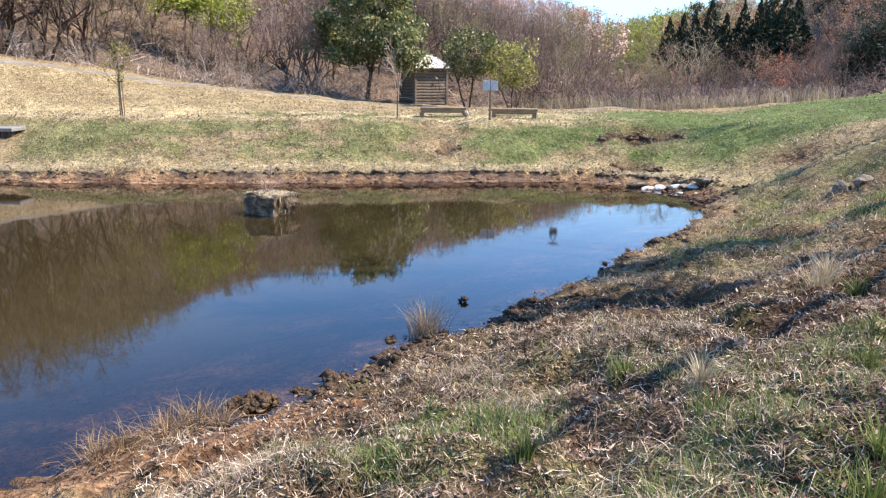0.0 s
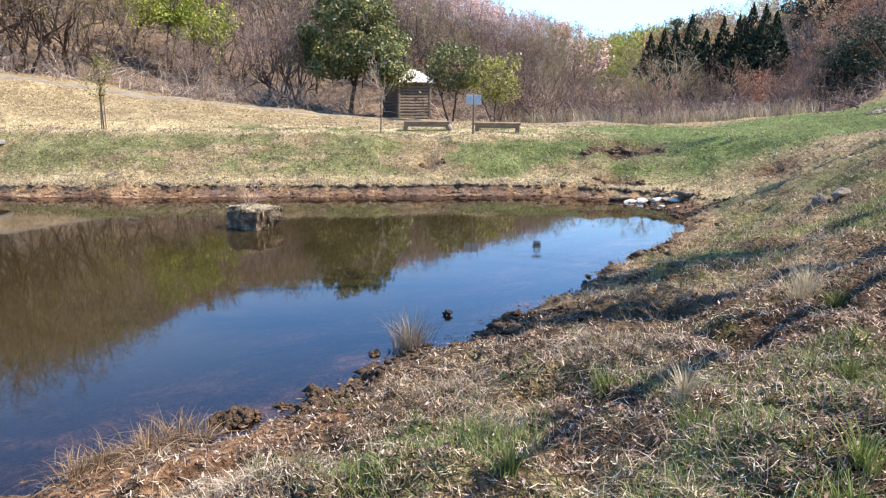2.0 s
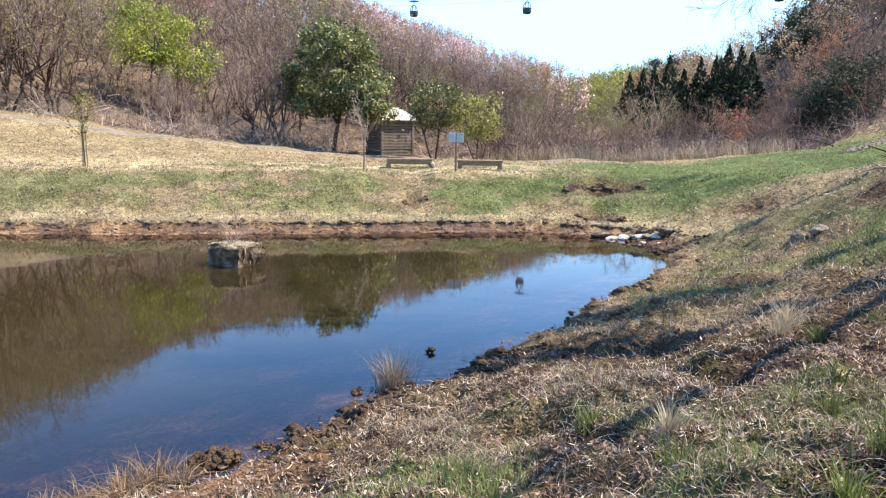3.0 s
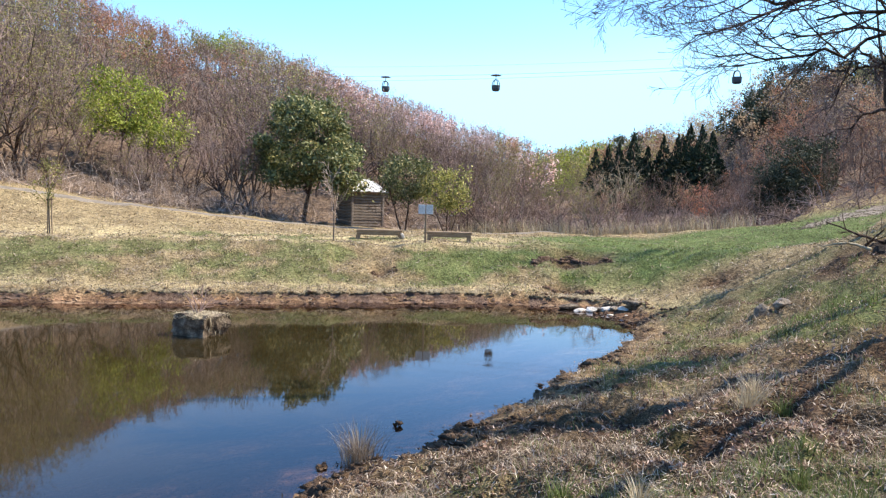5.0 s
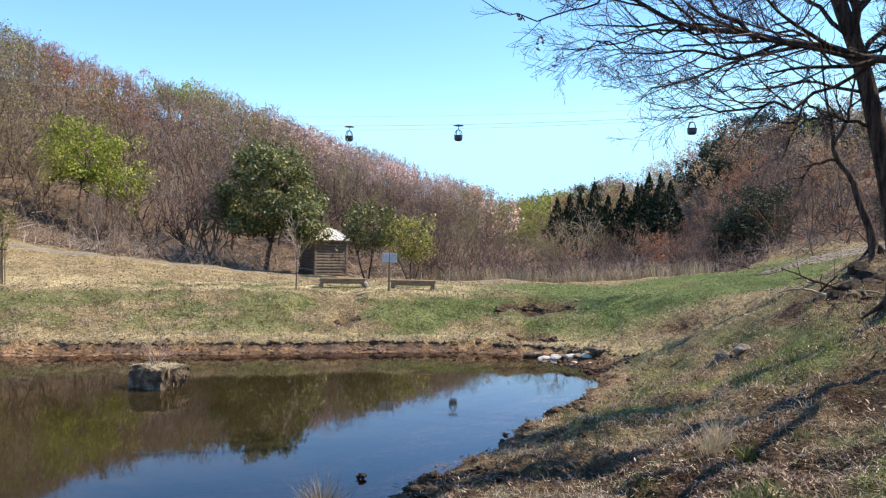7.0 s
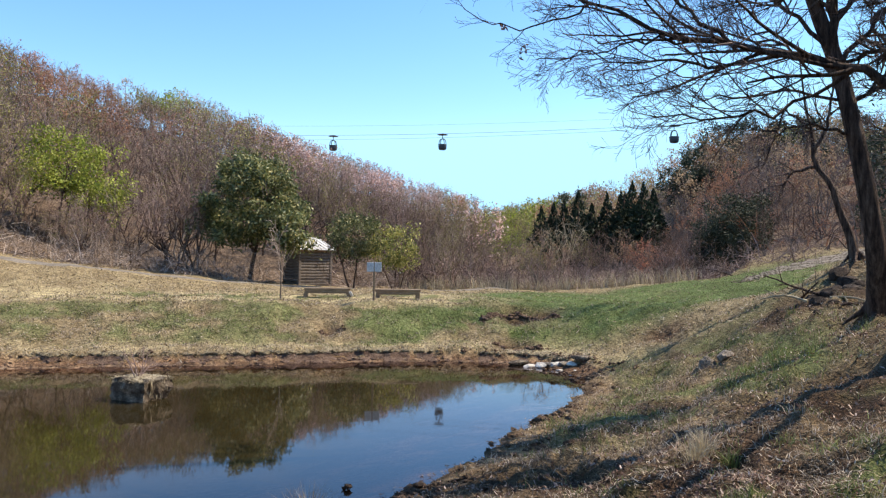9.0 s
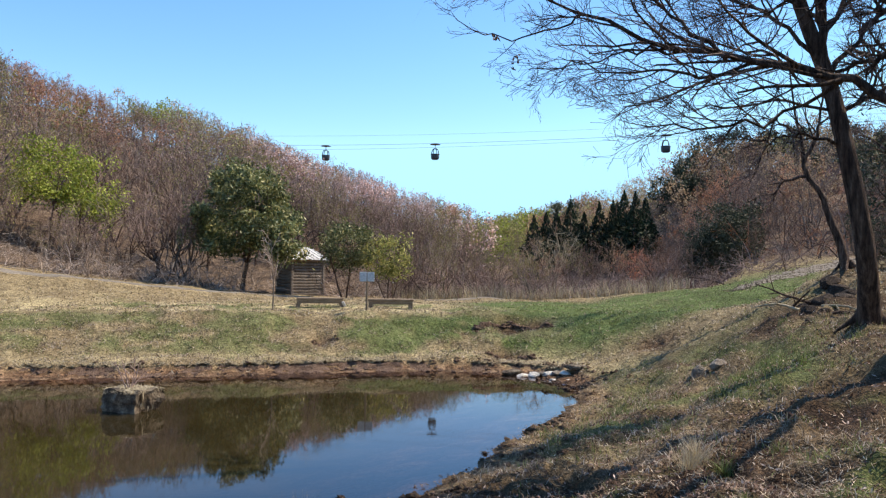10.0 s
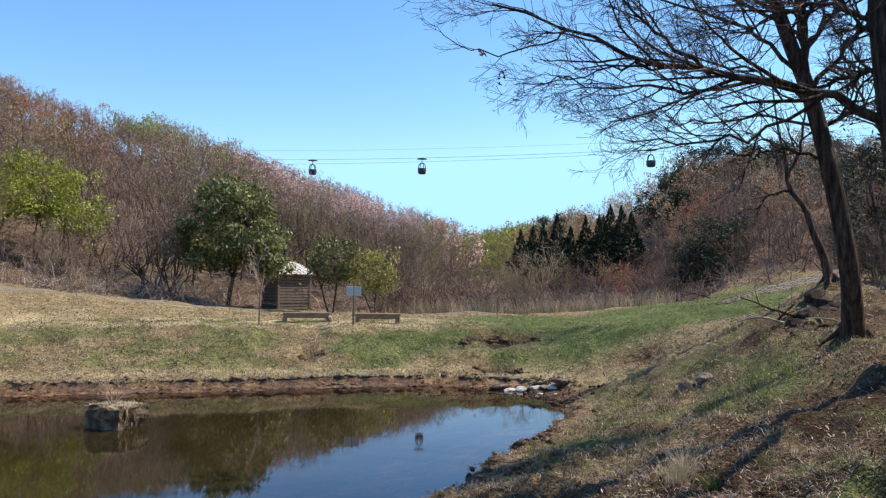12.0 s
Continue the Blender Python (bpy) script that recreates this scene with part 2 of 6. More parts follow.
REED = flake_mat("pale_reeds", [(0.0, (0.3, 0.24, 0.15)), (1.0, (0.62, 0.54, 0.38))], 0.7, 0.3, 0.2, 1.0)
ROCK = rough_mat("dark_rock", [(0.32, (0.045, 0.032, 0.023)), (0.5, (0.14, 0.108, 0.076)), (0.7, (0.42, 0.345, 0.245))], 4, 0.9, 0.9, 0.05)
# bank rock, earth and roots; the dark tone includes the overhang's shade
SHADED_BANK = rough_mat("shaded_bank_earth", [(0.3, (0.02, 0.014, 0.01)), (0.55, (0.07, 0.05, 0.038)), (0.78, (0.22, 0.165, 0.125))], 5, 0.95, 1.0, 0.06)
GREY_ROCK = rough_mat("grey_rock", [(0.3, (0.14, 0.115, 0.09)), (0.7, (0.36, 0.31, 0.25))], 5, 0.9, 0.8, 0.04)
WHITE_ROCK = rough_mat("white_rock", [(0.3, (0.42, 0.38, 0.32)), (0.7, (0.82, 0.77, 0.68))], 6, 0.85, 0.6, 0.03)
MUD = rough_mat("dark_mud", [(0.3, (0.06, 0.038, 0.024)), (0.7, (0.25, 0.165, 0.105))], 9, 0.8, 1.0, 0.05)
WOOD = rough_mat("weathered_wood", [(0.3, (0.17, 0.115, 0.07)), (0.7, (0.4, 0.3, 0.2))], 3, 0.85, 0.6, 0.01, (1, 12, 12))
LOG = rough_mat("hut_timber", [(0.3, (0.1, 0.08, 0.065)), (0.7, (0.29, 0.245, 0.205))], 3, 0.85, 0.6, 0.01, (1, 1, 9))
ROOF = rough_mat("pale_roof_sheet", [(0.3, (0.5, 0.49, 0.46)), (0.7, (0.78, 0.77, 0.74))], 2, 0.6, 0.2, 0.005, (6, 1, 1))
BOARD = rough_mat("white_notice_board", [(0.3, (0.58, 0.57, 0.55)), (0.7, (0.75, 0.74, 0.71))], 3, 0.6, 0.1, 0.003)
GRAVEL = rough_mat("pale_gravel", [(0.3, (0.13, 0.105, 0.08)), (0.7, (0.33, 0.28, 0.22))], 4, 0.95, 0.8, 0.03)
ASPHALT = rough_mat("worn_grey_path", [(0.3, (0.15, 0.128, 0.1)), (0.7, (0.26, 0.225, 0.18))], 1.5, 0.95, 0.5, 0.01)
CONCRETE = rough_mat("grey_concrete", [(0.3, (0.15, 0.145, 0.14)), (0.7, (0.26, 0.25, 0.24))], 3, 0.9, 0.4, 0.01)
CABIN = rough_mat("dark_painted_steel", [(0.3, (0.02, 0.022, 0.028)), (0.7, (0.045, 0.05, 0.06))], 3, 0.45, 0.1, 0.003, None, 6, 0.5)
STEEL = rough_mat("cable_steel", [(0.3, (0.1, 0.1, 0.11)), (0.7, (0.2, 0.2, 0.21))], 3, 0.5, 0.1, 0.002)
RUSTY = rough_mat("red_brown_cladding", [(0.3, (0.16, 0.08, 0.055)), (0.7, (0.28, 0.15, 0.1))], 3, 0.8, 0.3, 0.01)

TURF = rough_mat("dry_turf", [(0.3, (0.2, 0.155, 0.09)), (0.5, (0.36, 0.295, 0.18)), (0.7, (0.52, 0.45, 0.29))], 9, 0.95, 1.0, 0.05)
DEBRIS = flake_mat("sodden_debris", [(0.0, (0.02, 0.014, 0.01)), (0.6, (0.08, 0.052, 0.036)), (1.0, (0.24, 0.17, 0.11))], 0.6, 0.4, 0.0, 1.0)
# ---- the lie of the land ----
def sstep(a, b, v):
    t = np.clip((v - a) / (b - a), 0, 1)
    return t * t * (3 - 2 * t)


def hash01(i, j, k):
    n = (i * 374761393 + j * 668265263 + k * 974634777) & 0x7FFFFFFF
    n = ((n ^ (n >> 13)) * 1274126177) & 0x7FFFFFFF
    return ((n ^ (n >> 16)) & 0xFFFF) / 65535.0


def vnoise(x, y, scale, k=0, octaves=3):
    """Smooth value noise, 0 to 1."""
    total, amp, norm = 0.0, 1.0, 0.0
    for o in range(octaves):
        u, v = np.asarray(x) * scale, np.asarray(y) * scale
        i, j = np.floor(u).astype(np.int64), np.floor(v).astype(np.int64)
        fu, fv = u - i, v - j
        fu, fv = fu * fu * (3 - 2 * fu), fv * fv * (3 - 2 * fv)
        a, b = hash01(i, j, k + o), hash01(i + 1, j, k + o)
        c, d = hash01(i, j + 1, k + o), hash01(i + 1, j + 1, k + o)
        total = total + amp * ((a * (1 - fu) + b * fu) * (1 - fv) + (c * (1 - fu) + d * fu) * fv)
        norm, amp, scale = norm + amp, amp * 0.5, scale * 2.03
    return total / norm


SHORE = [(-2.85, 4.5), (-2.45, 5.05), (-2.1, 5.45), (-1.5, 5.75), (-1.05, 6.25), (-0.7, 6.55), (-0.4, 7.2), (-0.3, 7.7), (0.1, 7.8),
         (0.5, 8.1), (1.25, 9.1), (2.2, 10.3), (2.9, 11.5), (3.6, 12.55), (4.75, 14.1), (5.5, 15.7), (5.95, 17.2), (5.8, 18.5), (5.0, 19.4), (3.2, 20.15),
         (0.2, 19.9), (-2.7, 19.5), (-5.6, 19.35), (-8.4, 19.2), (-11.4, 19.3), (-18, 19.6), (-26, 19.5), (-31, 15), (-29, 8), (-18, 3), (-8, 2.0), (-4.4, 3.2)]
SKY_AZ = [-90, -60, -40, -25, -18, -14.8, -10.6, -7.4, -4.2, -0.8, 3.4, 7.3, 10.3, 12, 14.4, 18.9, 23.2, 28.3, 34.8, 39.5, 60, 90]
SKY_EL = [8, 12, 13.4, 13.3, 13.3, 11.8, 11.1, 10, 8.7, 7.6, 6.7, 5.5, 4.4, 3.5, 4.1, 5.0, 6.4, 8.8, 9.8, 9.5, 10, 8]
RIDGE = [90, 95, 90, 92, 95, 104, 104, 98, 88, 72, 67, 67, 72, 260, 300, 250, 190, 140, 125, 120, 110, 100]


def smooth_loop(pts, rounds):
    p = np.array(pts, float)
    for _ in range(rounds):
        q = np.roll(p, -1, 0)
        p = np.stack([0.75 * p + 0.25 * q, 0.25 * p + 0.75 * q], 1).reshape(-1, 2)
    return p


POND = smooth_loop(SHORE, 2)


def shore_distance(x, y):
    """Metres from the waterline, negative in the pond."""
    x, y = np.asarray(x, float).ravel(), np.asarray(y, float).ravel()
    best, inside = np.full(x.shape, 1e9), np.zeros(x.shape, bool)
    for (ax, ay), (bx, by) in zip(POND, np.roll(POND, -1, 0)):
        ex, ey = bx - ax, by - ay
        t = np.clip(((x - ax) * ex + (y - ay) * ey) / (ex * ex + ey * ey), 0, 1)
        best = np.minimum(best, (x - ax - t * ex) ** 2 + (y - ay - t * ey) ** 2)
        with np.errstate(divide='ignore', invalid='ignore'):
            inside ^= ((ay > y) != (by > y)) & (x < ax + (y - ay) / (by - ay) * ex)
    return np.where(inside, -1, 1) * np.sqrt(best)


# turf hollows and scars, near ones partly standing for shadows: place, breadth, depth
HOLLOWS = ((0.94, 5.43, 0.26, 0.17), (1.1, 5.3, 0.2, 0.1), (2.65, 6.0, 0.3, 0.16), (2.4, 5.7, 0.22, 0.12), (2.85, 7.76, 0.4, 0.15), (2.75, 8.1, 0.25, 0.12), (1.92, 7.1, 0.25, 0.1), (5.92, 23.4, 0.5, 0.3), (6.7, 23.3, 0.45, 0.28),
           (5.2, 20.9, 0.4, 0.2), (0.1, 22.6, 0.25, 0.2), (8.6, 18.6, 0.5, 0.15))


def path_y(x):
    return np.interp(x, [-40, -18, -12, -4.7, 0, 10, 40], [27, 31, 33, 34.4, 35.2, 37, 38])


def path_z(x):
    return np.interp(x, [-40, -26, -17.6, -11.7, -4.7, 0, 10, 40], [6.5, 4.6, 3.28, 2.4, 1.6, 1.28, 1.28, 1.33])


def lie(x, y):
    """Height of the ground and distance from the waterline."""
    shape = np.shape(x)
    x, y = np.asarray(x, float).ravel(), np.asarray(y, float).ravel()
    d0, r0 = shore_distance(x, y), np.hypot(x, y)
    d = d0 + ((vnoise(x, y, 1.7, 11, 3) - 0.5) * 0.5 + (vnoise(x, y, 5.5, 12, 2) - 0.5) * 0.2 * (y < 18)) * np.clip(1.5 - np.abs(d0) * 0.3, 0, 1)
    near = np.interp(d, [-12, -4, -1.2, -0.3, 0, 0.1, 0.35, 1, 3, 5, 8, 12, 30], [-1.2, -0.7, -0.2, -0.05, 0, 0.05, 0.1, 0.24, 0.72, 1.18, 1.42, 1.6, 2.2])
    north = np.interp(d, [-12, -4, -1.2, -0.3, 0, 0.5, 0.62, 1.5, 4.9, 8, 30], [-1.2, -0.7, -0.25, -0.06, 0, 0.08, 0.26, 0.34, 1.30, 1.36, 1.4])
    w = sstep(16.5, 19.5, y)
    z = near * (1 - w) + north * w
    z = z + 0.65 * sstep(4, 9.5, x) * sstep(1, 5, d) * (1 - sstep(16, 24, y))
    z = z + 0.16 * np.clip(x - 12, 0, 14) * sstep(8, 14, d) * (1 - 0.75 * sstep(34, 44, r0) * (1 - sstep(28, 31, np.degrees(np.arctan2(x, y)))))
    t = np.clip((y - 27.3) / np.maximum(path_y(x) - 27.3, 1), 0, 1)
    z = z + (path_z(x) - 1.4) * t * sstep(24, 28, y)
    z = z + 0.25 * np.exp(-((x - 12.0) ** 2 + (y - 14.4) ** 2) / 1.8 ** 2) + 0.9 * np.exp(-((x - 13.1) ** 2 + (y - 17.1) ** 2) / 1.4 ** 2)
    # hills
    az, r = np.degrees(np.arctan2(x, y)), np.hypot(x, y)
    top = 2.7 + np.interp(az, SKY_AZ, RIDGE) * np.tan(np.radians(np.interp(az, SKY_AZ, SKY_EL))) - np.interp(az, [-8, -3, 10, 12], [4.6, 2.3, 2.3, 4.6])
    toe = np.interp(az, [9, 13, 25, 28], [42, 84, 84, 46])
    s = np.clip((r - toe) / (np.maximum(np.interp(az, SKY_AZ, RIDGE), toe + 12) - toe), 0, 1.25)
    s = np.where(s > 1, 1 - (s - 1) * 0.6, s ** 1.1) * sstep(-20, 15, y)
    z = z + np.maximum(0, top - z) * np.clip(s, 0, 1)
    # unseen rise behind the eye, added to cut sky light and warm shadows
    z = z + 13 * sstep(2, 20, 0.5 * x - 0.866 * y)
    # hummocks, hollows and scars
    land = sstep(0.1, 0.8, d)
    z = z + (vnoise(x, y, 1.25, 17, 2) - 0.5) * 0.34 * sstep(0.4, 1.4, d) * (1 - sstep(15, 17, y)) * sstep(1.5, 3, r0)
    z = z + land * (vnoise(x, y, 0.5, 3, 2) - 0.5) * 0.22 + land * (vnoise(x, y, 2.3, 5, 3) - 0.5) * 0.13
    z = z + (vnoise(x, y, 7.0, 9, 2) - 0.5) * 0.1 * sstep(-0.2, 0.1, d) * (r < 25)
    z = z + land * ((vnoise(x, y, 3.4, 13, 2) - 0.5) * 0.16 * (y < 18) + (vnoise(x, y, 1.6, 15, 3) - 0.5) * 0.2 * sstep(20.5, 21.5, y) * (1 - sstep(25, 27, y)))
    for hx, hy, size, depth in HOLLOWS:
        z = z - depth * np.exp(-((x - hx) ** 2 + (y - hy) ** 2) / size ** 2)
    return z.reshape(shape), d.reshape(shape)


def height(x, y):
    return float(lie(np.array([x]), np.array([y]))[0][0])

# ---- the sheet of ground ----
def quick_mesh(name, verts, faces, sides=4):
    """A mesh from numpy arrays, all faces with the same number of sides."""
    verts, faces = np.asarray(verts, np.float32), np.asarray(faces, np.int32).reshape(-1, sides)
    me = bpy.data.meshes.new(name)
    me.vertices.add(len(verts))
    me.vertices.foreach_set("co", verts.ravel())
    me.loops.add(faces.size)
    me.loops.foreach_set("vertex_index", faces.ravel())
    me.polygons.add(len(faces))
    me.polygons.foreach_set("loop_start", np.arange(0, faces.size, sides, dtype=np.int32))
    me.polygons.foreach_set("loop_total", np.full(len(faces), sides, np.int32))
    me.update(calc_edges=True)
    return me


def smooth(me, on=True):
    me.polygons.foreach_set("use_smooth", np.full(len(me.polygons), on))
    return me


def masks(x, y, z, d):
    """What covers the ground: shares of green, litter, soil, woods and wet bed."""
    r = np.hypot(x, y)
    n1, n2, n3 = vnoise(x, y, 0.45, 21, 4), vnoise(x, y, 1.6, 31, 3), vnoise(x, y, 0.22, 41, 3)
    near = 1 - sstep(15, 19, y)
    lawn = sstep(3.5, 8, x) * sstep(18.5, 21, y) * (1 - sstep(31, 35, y)) * sstep(0.8, 2.5, d)
    slope = sstep(20.6, 21.8, y) * (1 - sstep(24.0, 25.2, y)) * (1 - 0.35 * sstep(-10, -14, x))
    green = np.clip(lawn * (1.0 + 1.5 * (n1 - 0.42)) + slope * sstep(0.44, 0.54, 0.55 * n1 + 0.45 * n2) * (0.62 + 0.33 * sstep(-3, 5, x)) + near * sstep(0.46 - 0.08 * sstep(6, 9, y), 0.62 - 0.06 * sstep(6, 9, y), n1) * (0.5 + 0.35 * sstep(2.5, 6, x)) * sstep(0.3, 1, d), 0, 1)
    green = np.maximum(green, 0.35 * sstep(0.55, 0.7, n2) * (1 - sstep(28, 30, y)) * sstep(0.5, 1.5, d) * (y > 20) * (1 - sstep(24.8, 25.6, y)))
    litter = np.clip(near * sstep(0.2, 1.2, d) * (0.8 + 1.3 * (n2 - 0.4)) * (1 - 0.35 * sstep(0.5, 0.65, n3)) + slope * 0.35 * sstep(0.4, 0.6, n2), 0, 1)
    soil = np.clip((1 - sstep(0.35, 0.8, d + (n2 - 0.5) * 0.9 - 0.8 * np.exp(-((x + 1.3) ** 2 + (y - 4.6) ** 2) / 0.8))), 0, 1) * np.where(y > 17, (1 - sstep(0.55, 0.75, d)), 1.0)
    litter = litter * (1 - 0.45 * sstep(7, 10, y) * (y < 18))
    scar_shade = np.zeros_like(x)
    for hx, hy, size, depth in HOLLOWS:
        scar_shade = np.maximum(scar_shade, np.exp(-((x - hx) ** 2 + (y - hy) ** 2) / (size * 1.25) ** 2))
    soil = np.maximum(soil, scar_shade * 0.35 * (y > 12))
    litter = np.maximum(litter, scar_shade)
    green = green * (1 - scar_shade)
    steep = np.maximum(sstep(7.5, 9.5, x) * sstep(9, 11, y) * (1 - sstep(15.5, 17.5, y)), sstep(34.6, 36.2, np.degrees(np.arctan2(x, y))) * (r < 40) * (y > 9))
    green = green * (1 - 0.8 * steep)
    litter = np.maximum(litter, 0.85 * steep * sstep(0.3, 0.55, n2))
    flat = sstep(24.8, 25.6, y) * (1 - sstep(28, 31, y)) * sstep(-9, -6, x) * (1 - sstep(5, 8, x))
    green = np.maximum(green, 0.75 * flat * sstep(0.54, 0.66, vnoise(x, y, 1.1, 59, 3)))
    woods = sstep(38, 41, r - 7 * sstep(26, 30, np.degrees(np.arctan2(x, y)))) * (y > 0)
    wet = 1 - sstep(-0.02, 0.05, z)
    pale = np.clip(sstep(24.4, 25.2, y + (n2 - 0.5)) * (1 - sstep(27.6, 29.5, y + (n1 - 0.5) * 2)) * (1 - sstep(9, 15, x)) * 0.9 + sstep(0.65, 0.9, d) * (1 - sstep(1.3, 1.9, d)) * (y > 17) * 0.8 + 0.3 * sstep(0.5, 0.7, n2) * (y > 28) * (x < 5), 0, 1) * (1 - green * 0.6)
    damp_shade = (1 - sstep(0.1, 0.32, d + (n2 - 0.5) * 0.3)) * (1 - 0.8 * wet) * np.where(y > 17, 0.4, 0.55 + 0.35 * sstep(-1.2, -0.2, x))
    green = np.maximum(green, 0.8 * near * sstep(2.0, 3.2, x) * (1 - sstep(7, 9, y)) * sstep(0.5, 0.64, vnoise(x, y, 1.0, 60, 3)))
    green = np.clip(green + 0.6 * near * np.exp(-((x - 0.2) ** 2 + (y - 4.3) ** 2) / 1.3) * sstep(0.35, 0.6, n2) * sstep(0.5, 0.9, d), 0, 1)
    # dark soil patches; their tone also stands for tree shadows
    humus_shade = near * sstep(0.3, 0.8, d) * sstep(0.46, 0.6, vnoise(x, y, 0.9, 57, 4))
    humus_shade = np.maximum(humus_shade, near * sstep(-0.8, 0.2, x) * sstep(0.15, 0.3, d) * (1 - sstep(0.5, 1.5, d)) * sstep(0.4, 0.52, vnoise(x, y, 1.3, 62, 3)))
    verge = near * (1 - sstep(6.5, 8.5, x)) * sstep(8, 10.5, y) * sstep(0.3, 0.9, d) * sstep(0.38, 0.56, vnoise(x, y, 0.6, 58, 4))
    green = np.clip(np.maximum(green, 0.5 * verge), 0, 1)
    humus_shade = humus_shade * (1 - 0.7 * verge)
    green = green * (1 - humus_shade)
    # near hollows darkened further: shadow painted in along with their litter
    damp_shade = np.maximum(np.maximum(damp_shade, 0.75 * humus_shade), scar_shade * np.where(y > 12, 0.35, 0.85))
    soil = soil * np.where((y < 17) & (x > -0.6), 0.45, 1.0)
    return green, litter, soil, woods, wet, pale, damp_shade


def build_ground():
    az = np.radians(np.concatenate([np.arange(-180, -42, 6.0), np.arange(-42, 54, 0.38), np.arange(54, 180, 6.0)]))
    rad = [0.002, 0.2]
    while rad[-1] < 40:
        rad.append(rad[-1] * 1.017 + 0.012)
    while rad[-1] < 900:
        rad.append(rad[-1] * 1.045)
    rad = np.array(rad)
    R, A = np.meshgrid(rad, az, indexing="ij")
    x, y = (R * np.sin(A)).ravel() - 0.1, (R * np.cos(A)).ravel() - 0.3
    z, d = lie(x, y)
    na, nr = len(az), len(rad)
    i, j = np.meshgrid(np.arange(nr - 1), np.arange(na), indexing="ij")
    k = (j + 1) % na
    faces = np.stack([i * na + j, i * na + k, (i + 1) * na + k, (i + 1) * na + j], -1).reshape(-1, 4)[:, ::-1]
    me = smooth(quick_mesh("ground", np.stack([x, y, z], 1), faces))
    for name, v in zip(("green", "litter", "soil", "woods", "wet", "pale", "damp_shade"), masks(x, y, z, d)):
        me.attributes.new(name, 'FLOAT', 'POINT').data.foreach_set("value", v.astype(np.float32))
    me.materials.append(GROUND)
    tagged(new("ground", me), "grassy banks and leaf-strewn slopes round a pond below wooded hills", "ground", kind="structure")


build_ground()


def build_water():
    lo, hi, n = POND.min(0) - 0.6, POND.max(0) + 0.6, 110
    gx, gy = np.meshgrid(np.linspace(lo[0], hi[0], n), np.linspace(lo[1], hi[1], n), indexing="ij")
    v = np.stack([gx.ravel(), gy.ravel(), np.zeros(n * n)], 1)
    i, j = np.meshgrid(np.arange(n - 1), np.arange(n - 1), indexing="ij")
    f = np.stack([i * n + j, (i + 1) * n + j, (i + 1) * n + j + 1, i * n + j + 1], -1).reshape(-1, 4)
    me = quick_mesh("water", v, f)
    depth = 0.97 * sstep(0.1, 3.6, -shore_distance(v[:, 0], v[:, 1]))
    me.attributes.new("murk", 'FLOAT', 'POINT').data.foreach_set("value", depth.astype(np.float32))
    me.materials.append(WATER)
    tagged(new("water", me), "still murky pond water mirroring trees and sky", "water", kind="structure")


build_water()


def strip(name, xs, ys, widths, lift, material, label, category):
    """A path that follows the land, with a slight crown and sides let into the ground."""
    n, m = len(xs), 7
    tx, ty = np.gradient(xs), np.gradient(ys)
    l = np.hypot(tx, ty)
    nx, ny = -ty / l, tx / l
    v = []
    for a in range(m):
        s = (a / (m - 1) - 0.5) * 2
        px, py = xs + nx * s * widths / 2, ys + ny * s * widths / 2
        base = lie(px, py)[0]
        v.append(np.stack([px, py, base + (lift if abs(s) < 0.9 else -0.05)], 1))
    v = np.stack(v, 1).reshape(-1, 3)
    i, j = np.meshgrid(np.arange(n - 1), np.arange(m - 1), indexing="ij")
    f = np.stack([i * m + j, i * m + j + 1, (i + 1) * m + j + 1, (i + 1) * m + j], -1).reshape(-1, 4)
    me = smooth(quick_mesh(name, v, f))
    me.materials.append(material)
    return tagged(new(name, me), label, category, kind="structure")



def far_shore_line():
    """Points along the far waterline with their outward normals, and how far the bank is notched there."""
    ring = smooth_loop(SHORE, 4)
    seg = ring[[i for i in range(len(ring)) if ring[i, 1] > 18.2 and ring[i, 0] > -24]]
    seg = seg[np.argsort(np.arctan2(seg[:, 0] - 0, seg[:, 1] - 8))]
    s = np.concatenate([[0], np.cumsum(np.linalg.norm(np.diff(seg, axis=0), axis=1))])
    t = np.arange(0, s[-1], 0.045)
    px, py = np.interp(t, s, seg[:, 0]), np.interp(t, s, seg[:, 1])
    tx, ty = np.gradient(px), np.gradient(py)
    l = np.hypot(tx, ty)
    notch = (vnoise(t, t * 0, 1.1, 81, 4) - 0.5) * 0.34 + (vnoise(t, t * 0, 4.0, 82, 2) - 0.5) * 0.16
    return t, px, py, -ty / l, tx / l, notch


def swept(name, prof, rough, material, label):
    """A band along the far waterline: rows of (distance from the water, height)."""
    t, px, py, nx, ny, notch = far_shore_line()
    n, m = len(t), len(prof)
    v = np.zeros((n, m, 3))
    tall = 0.62 + 0.45 * vnoise(t, t * 0, 0.8, 85, 3) + 0.25 * vnoise(t, t * 0, 4.0, 86, 2)
    for k, (d, z) in enumerate(prof):
        off = d + notch * min(1, d * 2.5) + (vnoise(t, t * 0 + k * 0.9, 12.0, 83, 2) - 0.5) * rough
        v[:, k, 0], v[:, k, 1] = px + nx * off, py + ny * off
        v[:, k, 2] = z * tall + (vnoise(t, t * 0 + k * 1.3, 11.0, 87, 2) - 0.5) * rough * 0.5 * (k > 0)
    i, j = np.meshgrid(np.arange(n - 1), np.arange(m - 1), indexing="ij")
    f = np.stack([i * m + j, i * m + j + 1, (i + 1) * m + j + 1, (i + 1) * m + j], -1).reshape(-1, 4)
    me = quick_mesh(name, v.reshape(-1, 3), f)
    me.materials.append(material)
    tagged(new(name, me), label, "bank", kind="structure")
    return v


